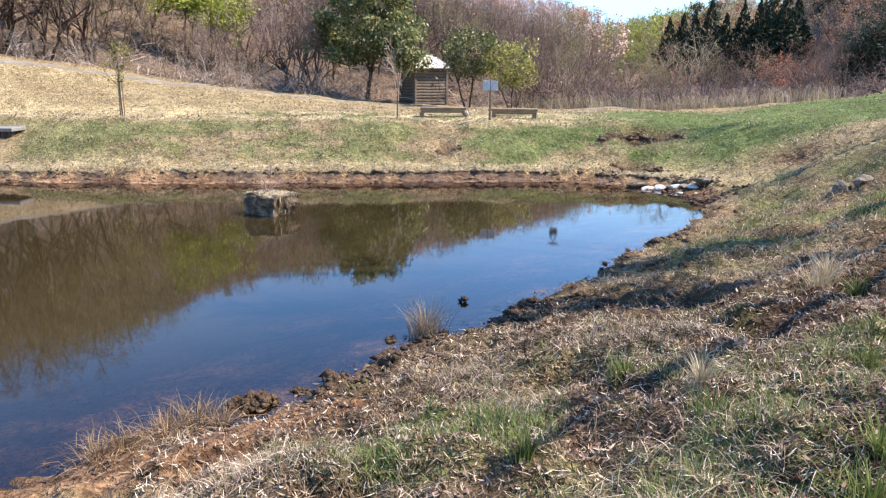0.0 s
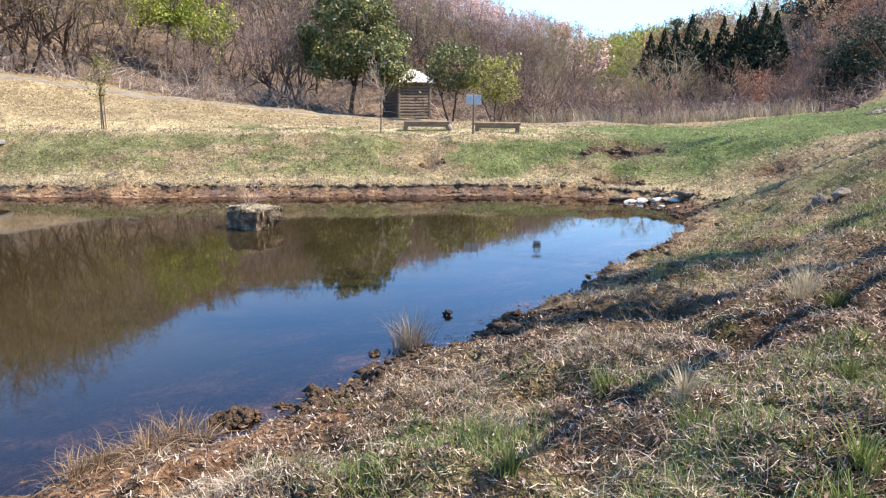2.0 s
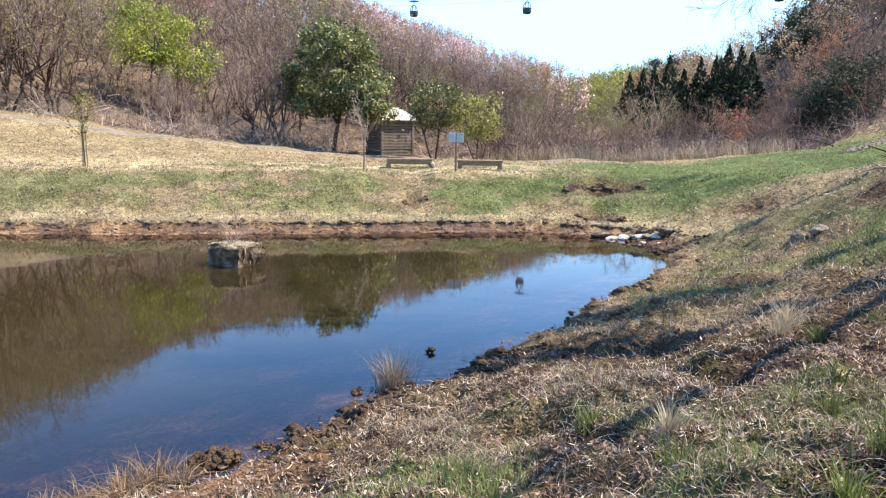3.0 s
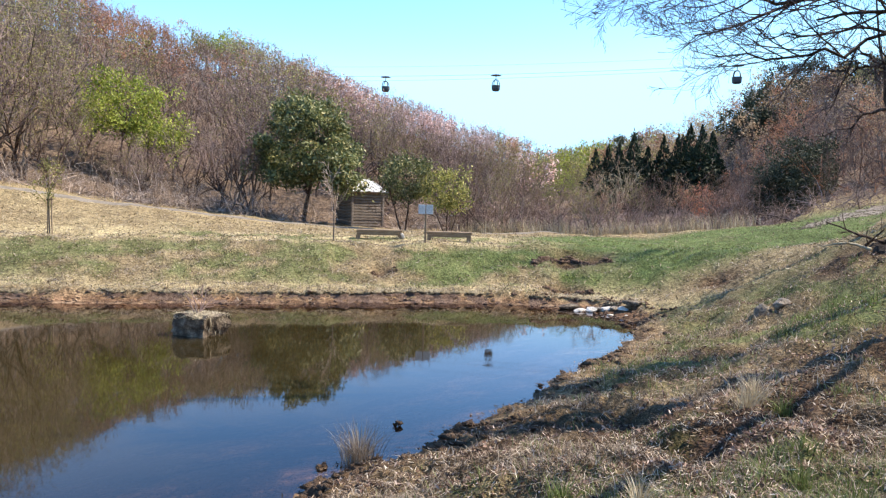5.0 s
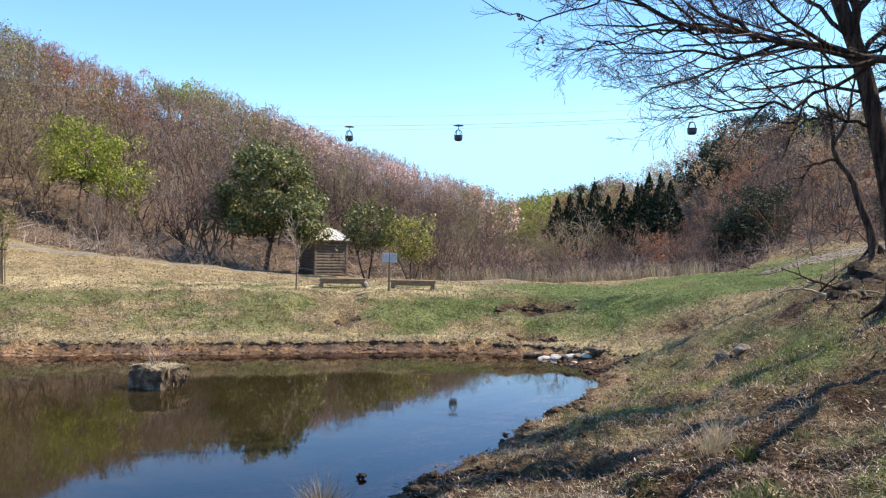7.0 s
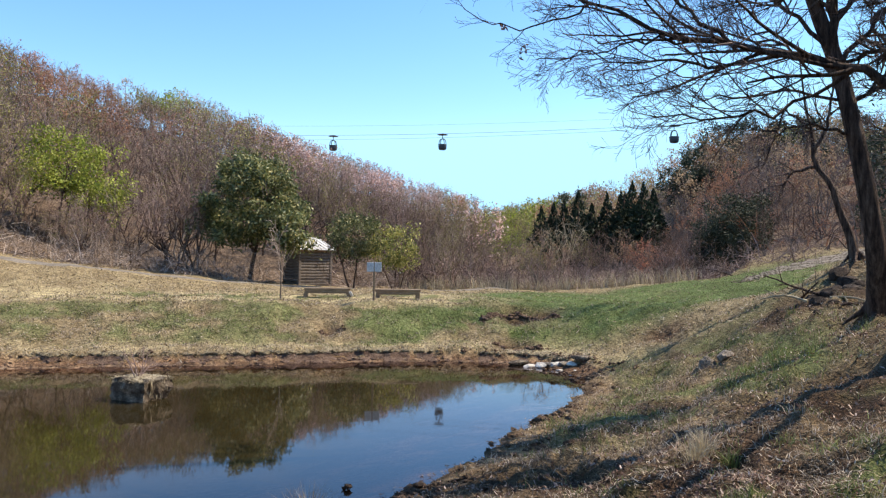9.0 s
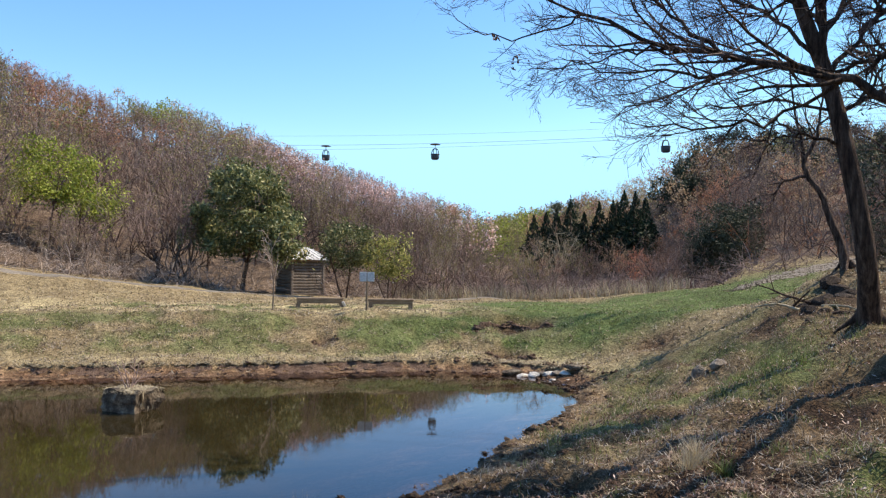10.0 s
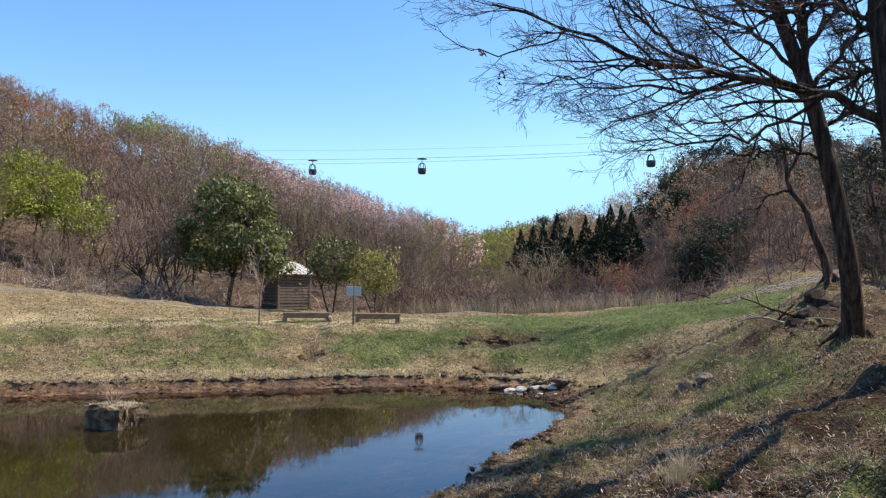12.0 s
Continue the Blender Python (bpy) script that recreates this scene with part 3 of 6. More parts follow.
def eroded_bank():
    """The crumbling earth face along the far waterline and the turf that overhangs it."""
    swept("bank_edge", ((0.02, -0.05), (0.18, 0.02), (0.3, 0.045), (0.38, 0.075), (0.44, 0.11), (0.485, 0.145), (0.53, 0.18), (0.58, 0.205)), 0.13, SOIL, "crumbling brown earth face along the far waterline")
    lip = swept("turf_lip", ((0.62, 0.195), (0.585, 0.2), (0.572, 0.208), (0.57, 0.222), (0.59, 0.24), (0.66, 0.262), (0.82, 0.285), (1.15, 0.27)), 0.22, TURF, "dry turf overhanging the eroded bank")
    rng = np.random.default_rng(43)
    n = 5200
    r = lip[rng.integers(0, len(lip), n), 3 + rng.integers(0, 4, n)] + rng.normal(0, 0.025, (n, 3))
    stuff("hanging_turf", blades(r, rng.uniform(0, 6.28, n), rng.uniform(0.05, 0.15, n), rng.uniform(0.008, 0.018, n), rng.uniform(1.0, 2.0, n), 2, rng), FAR_THATCH, "straw drooping over the lip of the bank", "dead grass")


def bank_clods():
    """Loose lumps of earth along the far waterline and its lip."""
    rng = np.random.default_rng(41)
    ring = smooth_loop(SHORE, 3)
    far = ring[(ring[:, 1] > 16.5) & (ring[:, 0] > -24)]
    n = 900
    k = rng.integers(0, len(far), n)
    c = far[k] + rng.normal(0, 0.06, (n, 2))
    push = np.where(rng.random(n) < 0.6, rng.normal(0.5, 0.07, n), rng.uniform(0.0, 0.5, n))
    mid = np.array([-4.0, 12.0])
    out = far[k] - mid
    out /= np.linalg.norm(out, axis=1)[:, None]
    out[:, 1] = np.maximum(out[:, 1], 0.6)
    c = c + out * push[:, None] + np.stack([rng.uniform(-0.6, 0.6, n), np.zeros(n)], 1)
    z = np.maximum(lie(c[:, 0], c[:, 1])[0], 0.0)
    octa = np.array([(1, 0, 0), (0, 1, 0), (-1, 0, 0), (0, -1, 0), (0, 0, 1), (0, 0, -1)], float)
    s = rng.uniform(0.015, 0.06, n)[:, None, None] * np.array([1.4, 1.0, 0.75])
    v = np.stack([c[:, 0], c[:, 1], z], 1)[:, None] + (octa[None] + rng.normal(0, 0.28, (n, 6, 3))) * s
    tri = np.array([(0, 1, 4), (1, 2, 4), (2, 3, 4), (3, 0, 4), (1, 0, 5), (2, 1, 5), (3, 2, 5), (0, 3, 5)])
    f = (np.arange(n)[:, None, None] * 6 + tri[None]).reshape(-1, 3)
    me = quick_mesh("earth_clods", v.reshape(-1, 3), f, 3)
    me.materials.append(SOIL)
    tagged(new("earth_clods", me), "crumbled red-brown earth clods along the waterline", "earth", kind="stuff")


bank_clods()


def scar_clods(ends, n, big, seed):
    """Crumbled earth and sods along a short break in the turf."""
    rng = np.random.default_rng(seed)
    p = np.array(ends, float)
    t, q = rng.random(n), np.linspace(0, 1, len(p))
    x = np.interp(t, q, p[:, 0]) + rng.normal(0, 0.05, n)
    back = rng.exponential(0.14, n)
    y = np.interp(t, q, p[:, 1]) - back + rng.normal(0, 0.03, n)
    z = lie(x, y)[0] + big * 0.6 * np.exp(-back / 0.1)
    octa = np.array([(1, 0, 0), (0, 1, 0), (-1, 0, 0), (0, -1, 0), (0, 0, 1), (0, 0, -1)], float)
    s = (big * rng.uniform(0.3, 1.0, n) * (0.4 + 0.6 * np.exp(-back / 0.15)))[:, None, None] * np.array([1.5, 1.0, 0.9])
    v = np.stack([x, y, z], 1)[:, None] + (octa[None] + rng.normal(0, 0.3, (n, 6, 3))) * s
    tri = np.array([(0, 1, 4), (1, 2, 4), (2, 3, 4), (3, 0, 4), (1, 0, 5), (2, 1, 5), (3, 2, 5), (0, 3, 5)])
    f = (np.arange(n)[:, None, None] * 6 + tri[None]).reshape(-1, 3)
    me = quick_mesh("earth_clods", v.reshape(-1, 3), f, 3)
    me.materials.append(SOIL)
    tagged(new("earth_clods", me), "crumbled dark earth along a break in the turf", "earth", kind="stuff")


scar_clods(((4.7, 23.2), (5.3, 23.75), (6.1, 23.8), (6.6, 23.2), (7.0, 22.7)), 320, 0.09, 1)
scar_clods(((4.7, 21.2), (5.2, 20.9), (5.9, 20.5)), 180, 0.08, 2)
scar_clods(((-0.25, 22.6), (0.1, 22.7), (0.5, 22.6)), 80, 0.07, 3)


def shore_clods():
    """Dark lumps of mud and sod where the near bank crumbles into the water."""
    rng = np.random.default_rng(47)
    x, y = rng.uniform(-1.2, 9.5, 30000), rng.uniform(4.5, 18.5, 30000)
    z, d = lie(x, y)
    k = (d > 0.02) & (rng.random(len(x)) < np.exp(-d / 0.3) * sstep(0.42, 0.56, vnoise(x, y, 1.3, 62, 3)))
    x, y, z, d = x[k][:1500], y[k][:1500], z[k][:1500], d[k][:1500]
    n = len(x)
    octa = np.array([(1, 0, 0), (0, 1, 0), (-1, 0, 0), (0, -1, 0), (0, 0, 1), (0, 0, -1)], float)
    s = (rng.uniform(0.012, 0.03, n) + 0.05 * rng.random(n) ** 4 + 0.002 * y)[:, None, None] * np.array([1.4, 1.1, 0.8])
    v = np.stack([x, y, z + 0.005], 1)[:, None] + (octa[None] + rng.normal(0, 0.3, (n, 6, 3))) * s
    tri = np.array([(0, 1, 4), (1, 2, 4), (2, 3, 4), (3, 0, 4), (1, 0, 5), (2, 1, 5), (3, 2, 5), (0, 3, 5)])
    f = (np.arange(n)[:, None, None] * 6 + tri[None]).reshape(-1, 3)
    me = quick_mesh("mud_clods", v.reshape(-1, 3), f, 3)
    me.materials.append(MUD)
    tagged(new("mud_clods", me), "dark crumbled mud and sod along the near waterline", "earth", kind="stuff")


shore_clods()
px = np.linspace(-32, 9, 120)
strip("path", px, path_y(px) + 0.3, 1.0 + 0 * px, 0.03, ASPHALT, "worn grey footpath climbing along the top of the dry bank", "path")
gt = np.linspace(0.1, 1, 60)
strip("gravel_path", 15.2 + 12.5 * gt, 27.0 + 7.2 * gt + 0.7 * np.sin(gt * 5), (0.3 + 5.2 * (gt - 0.1) ** 0.8) * (0.35 + 1.1 * vnoise(gt, 0 * gt, 22.0, 95, 3)), 0.025, GRAVEL, "pale gravel track climbing past the lawn into the woods", "path")



def path_gravel():
    """Loose stones strewn over the climbing track."""
    rng = np.random.default_rng(97)
    n = 1500
    t = rng.uniform(0.05, 1, n)
    off = rng.normal(0, 0.24, n) * (0.5 + 5.2 * t)
    x, y = 15.2 + 12.5 * t - 0.5 * off, 27.0 + 7.2 * t + 0.7 * np.sin(t * 5) + 0.87 * off
    z = lie(x, y)[0] + 0.03
    octa = np.array([(1, 0, 0), (0, 1, 0), (-1, 0, 0), (0, -1, 0), (0, 0, 1), (0, 0, -1)], float)
    s = rng.uniform(0.012, 0.04, n)[:, None, None] * np.array([1.3, 1.0, 0.6])
    v = np.stack([x, y, z], 1)[:, None] + (octa[None] + rng.normal(0, 0.25, (n, 6, 3))) * s
    tri = np.array([(0, 1, 4), (1, 2, 4), (2, 3, 4), (3, 0, 4), (1, 0, 5), (2, 1, 5), (3, 2, 5), (0, 3, 5)])
    me = quick_mesh("gravel", v.reshape(-1, 3), (np.arange(n)[:, None, None] * 6 + tri[None]).reshape(-1, 3), 3)
    me.materials.append(GRAVEL)
    tagged(new("gravel", me), "loose pale stones strewn over the climbing track", "gravel", kind="stuff")


path_gravel()
# ---- helpers for things ----
def thing(name, at=(0, 0, 0), turn=0.0, label="", category="", group="", kind=""):
    ob = new(name)
    ob.matrix_basis = pose(*at, 0, 0, turn)
    return tagged(ob, label, category, group, kind)


def part(name, bm, material, parent, label=""):
    if isinstance(bm, bpy.types.Mesh):
        me = bm
    else:
        me = bpy.data.meshes.new(name)
        bm.to_mesh(me)
        bm.free()
    if not me.materials:
        me.materials.append(material)
    ob = new(name, me)
    ob.parent = parent
    return tagged(ob, label) if label else ob


def box(size, at=(0, 0, 0), turn=(0, 0, 0), bevel=0.01, bm=None):
    """A bevelled block; adds to bm when given."""
    b = bmesh.new()
    bmesh.ops.create_cube(b, size=1, matrix=Matrix.Diagonal((*size, 1)))
    if bevel:
        bmesh.ops.bevel(b, geom=b.edges[:], offset=min(bevel, min(size) * 0.4), segments=1, affect='EDGES')
    bmesh.ops.transform(b, matrix=pose(*at, *turn), verts=b.verts)
    if bm is None:
        return b
    me = bpy.data.meshes.new("piece")
    b.to_mesh(me)
    b.free()
    bm.from_mesh(me)
    bpy.data.meshes.remove(me)
    return bm


def tubes(lines, sides=5):
    """Tapered round limbs; each line is (points, radii)."""
    verts, faces, at = [], [], 0
    ang = np.linspace(0, 2 * np.pi, sides, endpoint=False)
    ca, sa = np.cos(ang), np.sin(ang)
    for pts, rad in lines:
        pts, rad = np.asarray(pts, float), np.asarray(rad, float)
        n = len(pts)
        tan = np.gradient(pts, axis=0)
        tan /= np.linalg.norm(tan, axis=1)[:, None] + 1e-9
        ref = np.array([0.31, 0.17, 0.93]) if abs(tan[0, 2]) < 0.8 else np.array([0.93, 0.31, 0.1])
        u = np.cross(tan, ref)
        u /= np.linalg.norm(u, axis=1)[:, None] + 1e-9
        w = np.cross(tan, u)
        ring = pts[:, None] + rad[:, None, None] * (u[:, None] * ca[None, :, None] + w[:, None] * sa[None, :, None])
        verts.append(ring.reshape(-1, 3))
        i, j = np.meshgrid(np.arange(n - 1), np.arange(sides), indexing="ij")
        k = (j + 1) % sides
        faces.append((at + np.stack([i * sides + j, i * sides + k, (i + 1) * sides + k, (i + 1) * sides + j], -1)).reshape(-1, 4))
        at += n * sides
    return np.concatenate(verts), np.concatenate(faces)


def ribbons(lines, rng, keep=3):
    """Thin limbs as slender strips, for twigs too fine to show their roundness."""
    verts, faces, at = [], [], 0
    for pts, rad in lines:
        i = np.linspace(0, len(pts) - 1, keep).round().astype(int)
        p, r = np.asarray(pts)[i], np.asarray(rad)[i]
        side = np.cross(p[-1] - p[0], rng.normal(0, 1, 3))
        side /= np.linalg.norm(side) + 1e-9
        verts.append(np.stack([p - side * r[:, None], p + side * r[:, None]], 1).reshape(-1, 3))
        k = np.arange(keep - 1) * 2 + at
        faces.append(np.stack([k, k + 1, k + 3, k + 2], 1))
        at += keep * 2
    return np.concatenate(verts), np.concatenate(faces)


def limb(rng, p, way, length, r0, r1, steps, wob=0.15, lift=0.05):
    pts, d = [np.array(p, float)], np.array(way, float)
    d /= np.linalg.norm(d)
    for _ in range(steps):
        d = d + rng.normal(0, wob, 3) + np.array([0, 0, lift])
        d /= np.linalg.norm(d)
        pts.append(pts[-1] + d * length / steps)
    return np.array(pts), np.linspace(r0, r1, steps + 1)


def ramify(rng, lines, line, level, plan):
    """Grow side branches from a limb. plan: per level (count, length share, angle, steps, wob, lift)."""
    if level >= len(plan):
        return
    count, share, angle, steps, wob, lift = plan[level]
    pts, rad = line
    length = np.linalg.norm(np.diff(pts, axis=0), axis=1).sum()
    for c in range(count):
        f = 0.25 + 0.75 * (c + rng.random()) / count
        x = f * (len(pts) - 1)
        i = min(int(x), len(pts) - 2)
        p = pts[i] + (pts[i + 1] - pts[i]) * (x - i)
        r = rad[i] + (rad[i + 1] - rad[i]) * (x - i)
        d = pts[i + 1] - pts[i]
        d /= np.linalg.norm(d)
        side = np.cross(d, rng.normal(0, 1, 3))
        side /= np.linalg.norm(side) + 1e-9
        a = radians(angle) * rng.uniform(0.7, 1.3)
        l = length * share * rng.uniform(0.6, 1.25) * (1.15 - 0.5 * f)
        child = limb(rng, p, d * math.cos(a) + side * math.sin(a), l, r * 0.62, max(r * 0.2, 0.0025), steps, wob, lift)
        lines.append((level + 1, child))
        ramify(rng, lines, child, level + 1, plan)


def flakes(rng, centres, spread, length, width, upright=0.0, flat=1.0):
    """Small folded leaves strewn round centres: quads."""
    c = np.asarray(centres, float)
    n = len(c)
    c = c + rng.normal(0, 1, (n, 3)) * spread * np.array([1, 1, flat])
    a = rng.normal(0, 1, (n, 3))
    a[:, 2] += upright
    a /= np.linalg.norm(a, axis=1)[:, None]
    b = np.cross(a, rng.normal(0, 1, (n, 3)))
    b /= np.linalg.norm(b, axis=1)[:, None] + 1e-9
    l = (length * rng.uniform(0.6, 1.3, n))[:, None]
    w = (width * rng.uniform(0.6, 1.3, n))[:, None]
    nrm = np.cross(a, b)
    v = np.stack([c - a * l / 2, c + b * w / 2 + nrm * w * 0.15, c + a * l / 2, c - b * w / 2 + nrm * w * 0.15], 1).reshape(-1, 3)
    return v, np.arange(4 * n).reshape(-1, 4)


def litter_bits(rng, centres, length, width, tilt=0.35):
    """Flat-lying curled leaves or straws: each two quads bent along the middle."""
    n = len(centres)
    nrm = np.stack([rng.normal(0, tilt, n), rng.normal(0, tilt, n), np.ones(n)], 1)
    nrm /= np.linalg.norm(nrm, axis=1)[:, None]
    h = rng.uniform(0, 6.28, n)
    a = np.cross(nrm, np.stack([np.cos(h), np.sin(h), np.zeros(n)], 1))
    a /= np.linalg.norm(a, axis=1)[:, None]
    b = np.cross(nrm, a)
    l = (length * rng.uniform(0.5, 1.3, n))[:, None] / 2
    w = (width * rng.uniform(0.6, 1.4, n))[:, None] / 2
    up = nrm * w * rng.uniform(-0.2, 1.4, n)[:, None]
    c = np.asarray(centres)
    bow = nrm * l * rng.uniform(0.0, 0.5, n)[:, None]
    v = np.stack([c - a * l + bow, c - a * l * 0.35 - b * w + up, c + a * l * 0.4 - b * w * 0.8 + up, c + a * l + bow, c + a * l * 0.35 + b * w + up, c - a * l * 0.4 + b * w * 0.8 + up], 1).reshape(-1, 3)
    k = np.arange(n)[:, None] * 6
    return v, np.concatenate([k + np.array([[0, 1, 4, 5]]), k + np.array([[1, 2, 3, 4]])], 1).reshape(-1, 4)


def blades(roots, heading, length, width, lean, segs, rng):
    """Curved tapering grass blades."""
    n = len(roots)
    s = np.linspace(0, 1, segs + 1)
    out = np.stack([np.cos(heading), np.sin(heading), np.zeros(n)], 1)
    side = np.stack([-np.sin(heading), np.cos(heading), np.zeros(n)], 1)
    turn = rng.uniform(-0.9, 0.9, n)[:, None]
    side = side * np.cos(turn) + out * np.sin(turn)
    v = np.zeros((n, segs + 1, 2, 3))
    for i, t in enumerate(s):
        c = roots + out * (length * lean * t ** 1.7)[:, None] + np.array([0, 0, 1.0]) * (length * (t - 0.55 * lean * t ** 2.2))[:, None]
        w = (width * (1 - 0.85 * t ** 1.5) / 2)[:, None]
        v[:, i, 0], v[:, i, 1] = c - side * w, c + side * w
    base = (np.arange(n) * (segs + 1) * 2)[:, None]
    i = np.arange(segs)[None, :] * 2
    f = np.stack([base + i, base + i + 1, base + i + 3, base + i + 2], -1).reshape(-1, 4)
    return v.reshape(-1, 3), f


def join(groups):
    """Join (verts, faces) groups."""
    v, f, at = [], [], 0
    for a, b in groups:
        v.append(a)
        f.append(b + at)
        at += len(a)
    return np.concatenate(v), np.concatenate(f)


def stuff(name, vf, material, label, category):
    me = quick_mesh(name, *vf)
    me.materials.append(material)
    return tagged(new(name, me), label, category, kind="stuff")


def polar(az, dist):
    return dist * math.sin(radians(az)), dist * math.cos(radians(az))


def at_ground(az, dist, sink=0.0):
    x, y = polar(az, dist)
    return x, y, height(x, y) - sink

eroded_bank()

# ---- woods ----
def bow(rng, p, tangent, q, n, wob):
    """A branch that leaves p along a tangent and bends towards q."""
    p, q = np.asarray(p, float), np.asarray(q, float)
    reach = np.linalg.norm(q - p)
    c = p + np.asarray(tangent) * reach * 0.5
    t = np.linspace(0, 1, n)[:, None]
    line = (1 - t) ** 2 * p + 2 * t * (1 - t) * c + t * t * q
    return line + rng.normal(0, wob * reach, (n, 3)) * np.minimum(1, 3 * t * (1.3 - t))


def unit(v):
    return v / (np.linalg.norm(v) + 1e-9)


def crown_tree(seed, tall=7.0, wide=5.4, stems=3, limbs=3, subs=7, twigs=9, slivers=900, buds=400, budsize=(0.1, 0.05), fine=True, low=0.08):
    """A leafless or budding tree with a rounded crown: limbs, twigs and buds as (verts, faces)."""
    rng = np.random.default_rng(seed)
    mid, half = tall * (0.5 + low / 2), tall * (0.5 - low / 2)
    thick, thin, haze = [], [], []
    turn = rng.uniform(0, 6.28)
    for s in range(stems):
        a = turn + s * 6.28 / stems + rng.normal(0, 0.4)
        out = np.array([math.cos(a), math.sin(a), 0])
        foot = out * 0.12 * (stems > 1) + np.array([0, 0, -0.3])
        fork = out * rng.uniform(0.03, 0.11) * tall + np.array([0, 0, tall * rng.uniform(0.1, 0.24)])
        stem = bow(rng, foot, unit(np.array([0, 0, 1]) + 0.4 * out), fork, 5, 0.05)
        r0 = tall * rng.uniform(0.009, 0.013)
        thick.append((stem, np.linspace(r0, r0 * 0.75, 5)))
        for l in range(limbs):
            b = a + (l - (limbs - 1) / 2) * 6.28 / stems / limbs + rng.normal(0, 0.35)
            tilt = radians(10 + 95 * (l + s / stems + rng.random() * 0.6) / limbs)
            d = np.array([math.cos(b) * math.sin(tilt), math.sin(b) * math.sin(tilt), math.cos(tilt)])
            end = np.array([0, 0, mid]) + d * np.array([wide / 2, wide / 2, half]) * rng.uniform(0.72, 0.97)
            main = bow(rng, fork, unit(0.6 * unit(stem[-1] - stem[-2]) + d), end, 7, 0.045)
            thick.append((main, np.linspace(r0 * 0.62, 0.012, 7)))
            for k in range(subs):
                f = 0.22 + 0.78 * (k + rng.random()) / subs
                i = min(int(f * 6), 5)
                p = main[i] + (main[i + 1] - main[i]) * (f * 6 - i)
                e = end + rng.normal(0, 0.15, 3) * wide
                g = (e - np.array([0, 0, mid])) / np.array([wide / 2, wide / 2, half])
                e = np.array([0, 0, mid]) + g / max(np.linalg.norm(g), 1.0) * np.array([wide / 2, wide / 2, half])
                e = p + (e - p) * min(1.0, 0.36 * wide / (np.linalg.norm(e - p) + 0.01))
                sub = bow(rng, p, unit(main[i + 1] - main[i]), e, 5, 0.05)
                rs = 0.011 + 0.012 * (1 - f)
                thin.append((sub, np.linspace(rs, 0.006, 5)))
                for m in range(twigs):
                    h = 0.25 + 0.75 * (m + rng.random()) / twigs
                    j = min(int(h * 4), 3)
                    q = sub[j] + (sub[j + 1] - sub[j]) * (h * 4 - j)
                    way = unit(unit(sub[j + 1] - sub[j]) + rng.normal(0, 0.5, 3) + np.array([0, 0, 0.25]))
                    n = rng.uniform(0.05, 0.13) * tall
                    haze.append((np.stack([q, q + way * n * 0.5 + rng.normal(0, 0.05, 3) * n, q + way * n + np.array([0, 0, 0.06 * n])]), np.array([0.008, 0.006, 0.003]) * (1 if fine else 1.7)))
    tips = np.concatenate([p[1:] for p, _ in haze])
    c = tips[rng.integers(0, len(tips), slivers)]
    a = rng.normal(0, 0.6, (slivers, 3)) + np.array([0, 0, 0.2]) + (c - np.array([0, 0, mid])) / wide * 1.6
    a /= np.linalg.norm(a, axis=1)[:, None]
    b = np.cross(a, rng.normal(0, 1, (slivers, 3)))
    b /= np.linalg.norm(b, axis=1)[:, None]
    l, w = rng.uniform(0.15, 0.5, slivers)[:, None], rng.uniform(0.004, 0.008, slivers)[:, None] * (1 if fine else 1.8)
    spray = (np.stack([c - b * w, c + b * w, c + a * l + b * w * 0.4, c + a * l - b * w * 0.4], 1).reshape(-1, 3), np.arange(4 * slivers).reshape(-1, 4))
    twig_groups = [ribbons(thin, rng, 4 if fine else 3), ribbons(haze, rng, 3 if fine else 2), spray]
    bd = flakes(rng, tips[rng.integers(0, len(tips), buds)], 0.12, *budsize, 0.2) if buds else None
    return (tubes(thick, 5) if fine else ribbons([(p, r * 1.2) for p, r in thick], rng, 4)), join(twig_groups), bd


# sort: seed, how many shapes, crown width, buds, size of a bud
SORTS = {"grey": (100, 3, 6.6, 600, (0.08, 0.045)), "brown": (150, 3, 6.6, 900, (0.09, 0.05)), "rust": (200, 2, 6.8, 1900, (0.11, 0.065)), "tan": (250, 2, 6.8, 1900, (0.11, 0.065)),
         "pink": (300, 2, 7.0, 2000, (0.12, 0.075)), "spring": (400, 1, 6.2, 2000, (0.16, 0.09)), "olive": (500, 3, 7.0, 1500, (0.11, 0.06))}
KINDS = {k: [crown_tree(seed + s, 7.0, wide, 3 - s % 2, 3, 6, 8, 700, buds, size) for s in range(n)] for k, (seed, n, wide, buds, size) in SORTS.items()}
FAR_KINDS = {k: [crown_tree(seed + 20 + s, 7.0, wide, 3, 3, 5, 5, 90, int(buds * 0.42), (size[0] * 1.9, size[1] * 2.3), False) for s in range(3)] for k, (seed, n, wide, buds, size) in SORTS.items()}
BUDS = {"grey": DUSK, "brown": DUSK, "rust": RUST, "tan": TAN, "pink": PINK, "spring": SPRING, "olive": OLIVE}
WORDS = {"brown": "leafless brown tree on the hillside", "grey": "leafless grey-brown tree at the edge of the woods", "rust": "tree with rust-brown opening buds in the woods",
         "pink": "wild cherry with pale pink blossom in the woods", "spring": "tree in fresh yellow-green spring leaf", "tan": "bushy tree with tan opening buds on the hillside",
         "olive": "tree with olive-brown buds at the edge of the woods"}


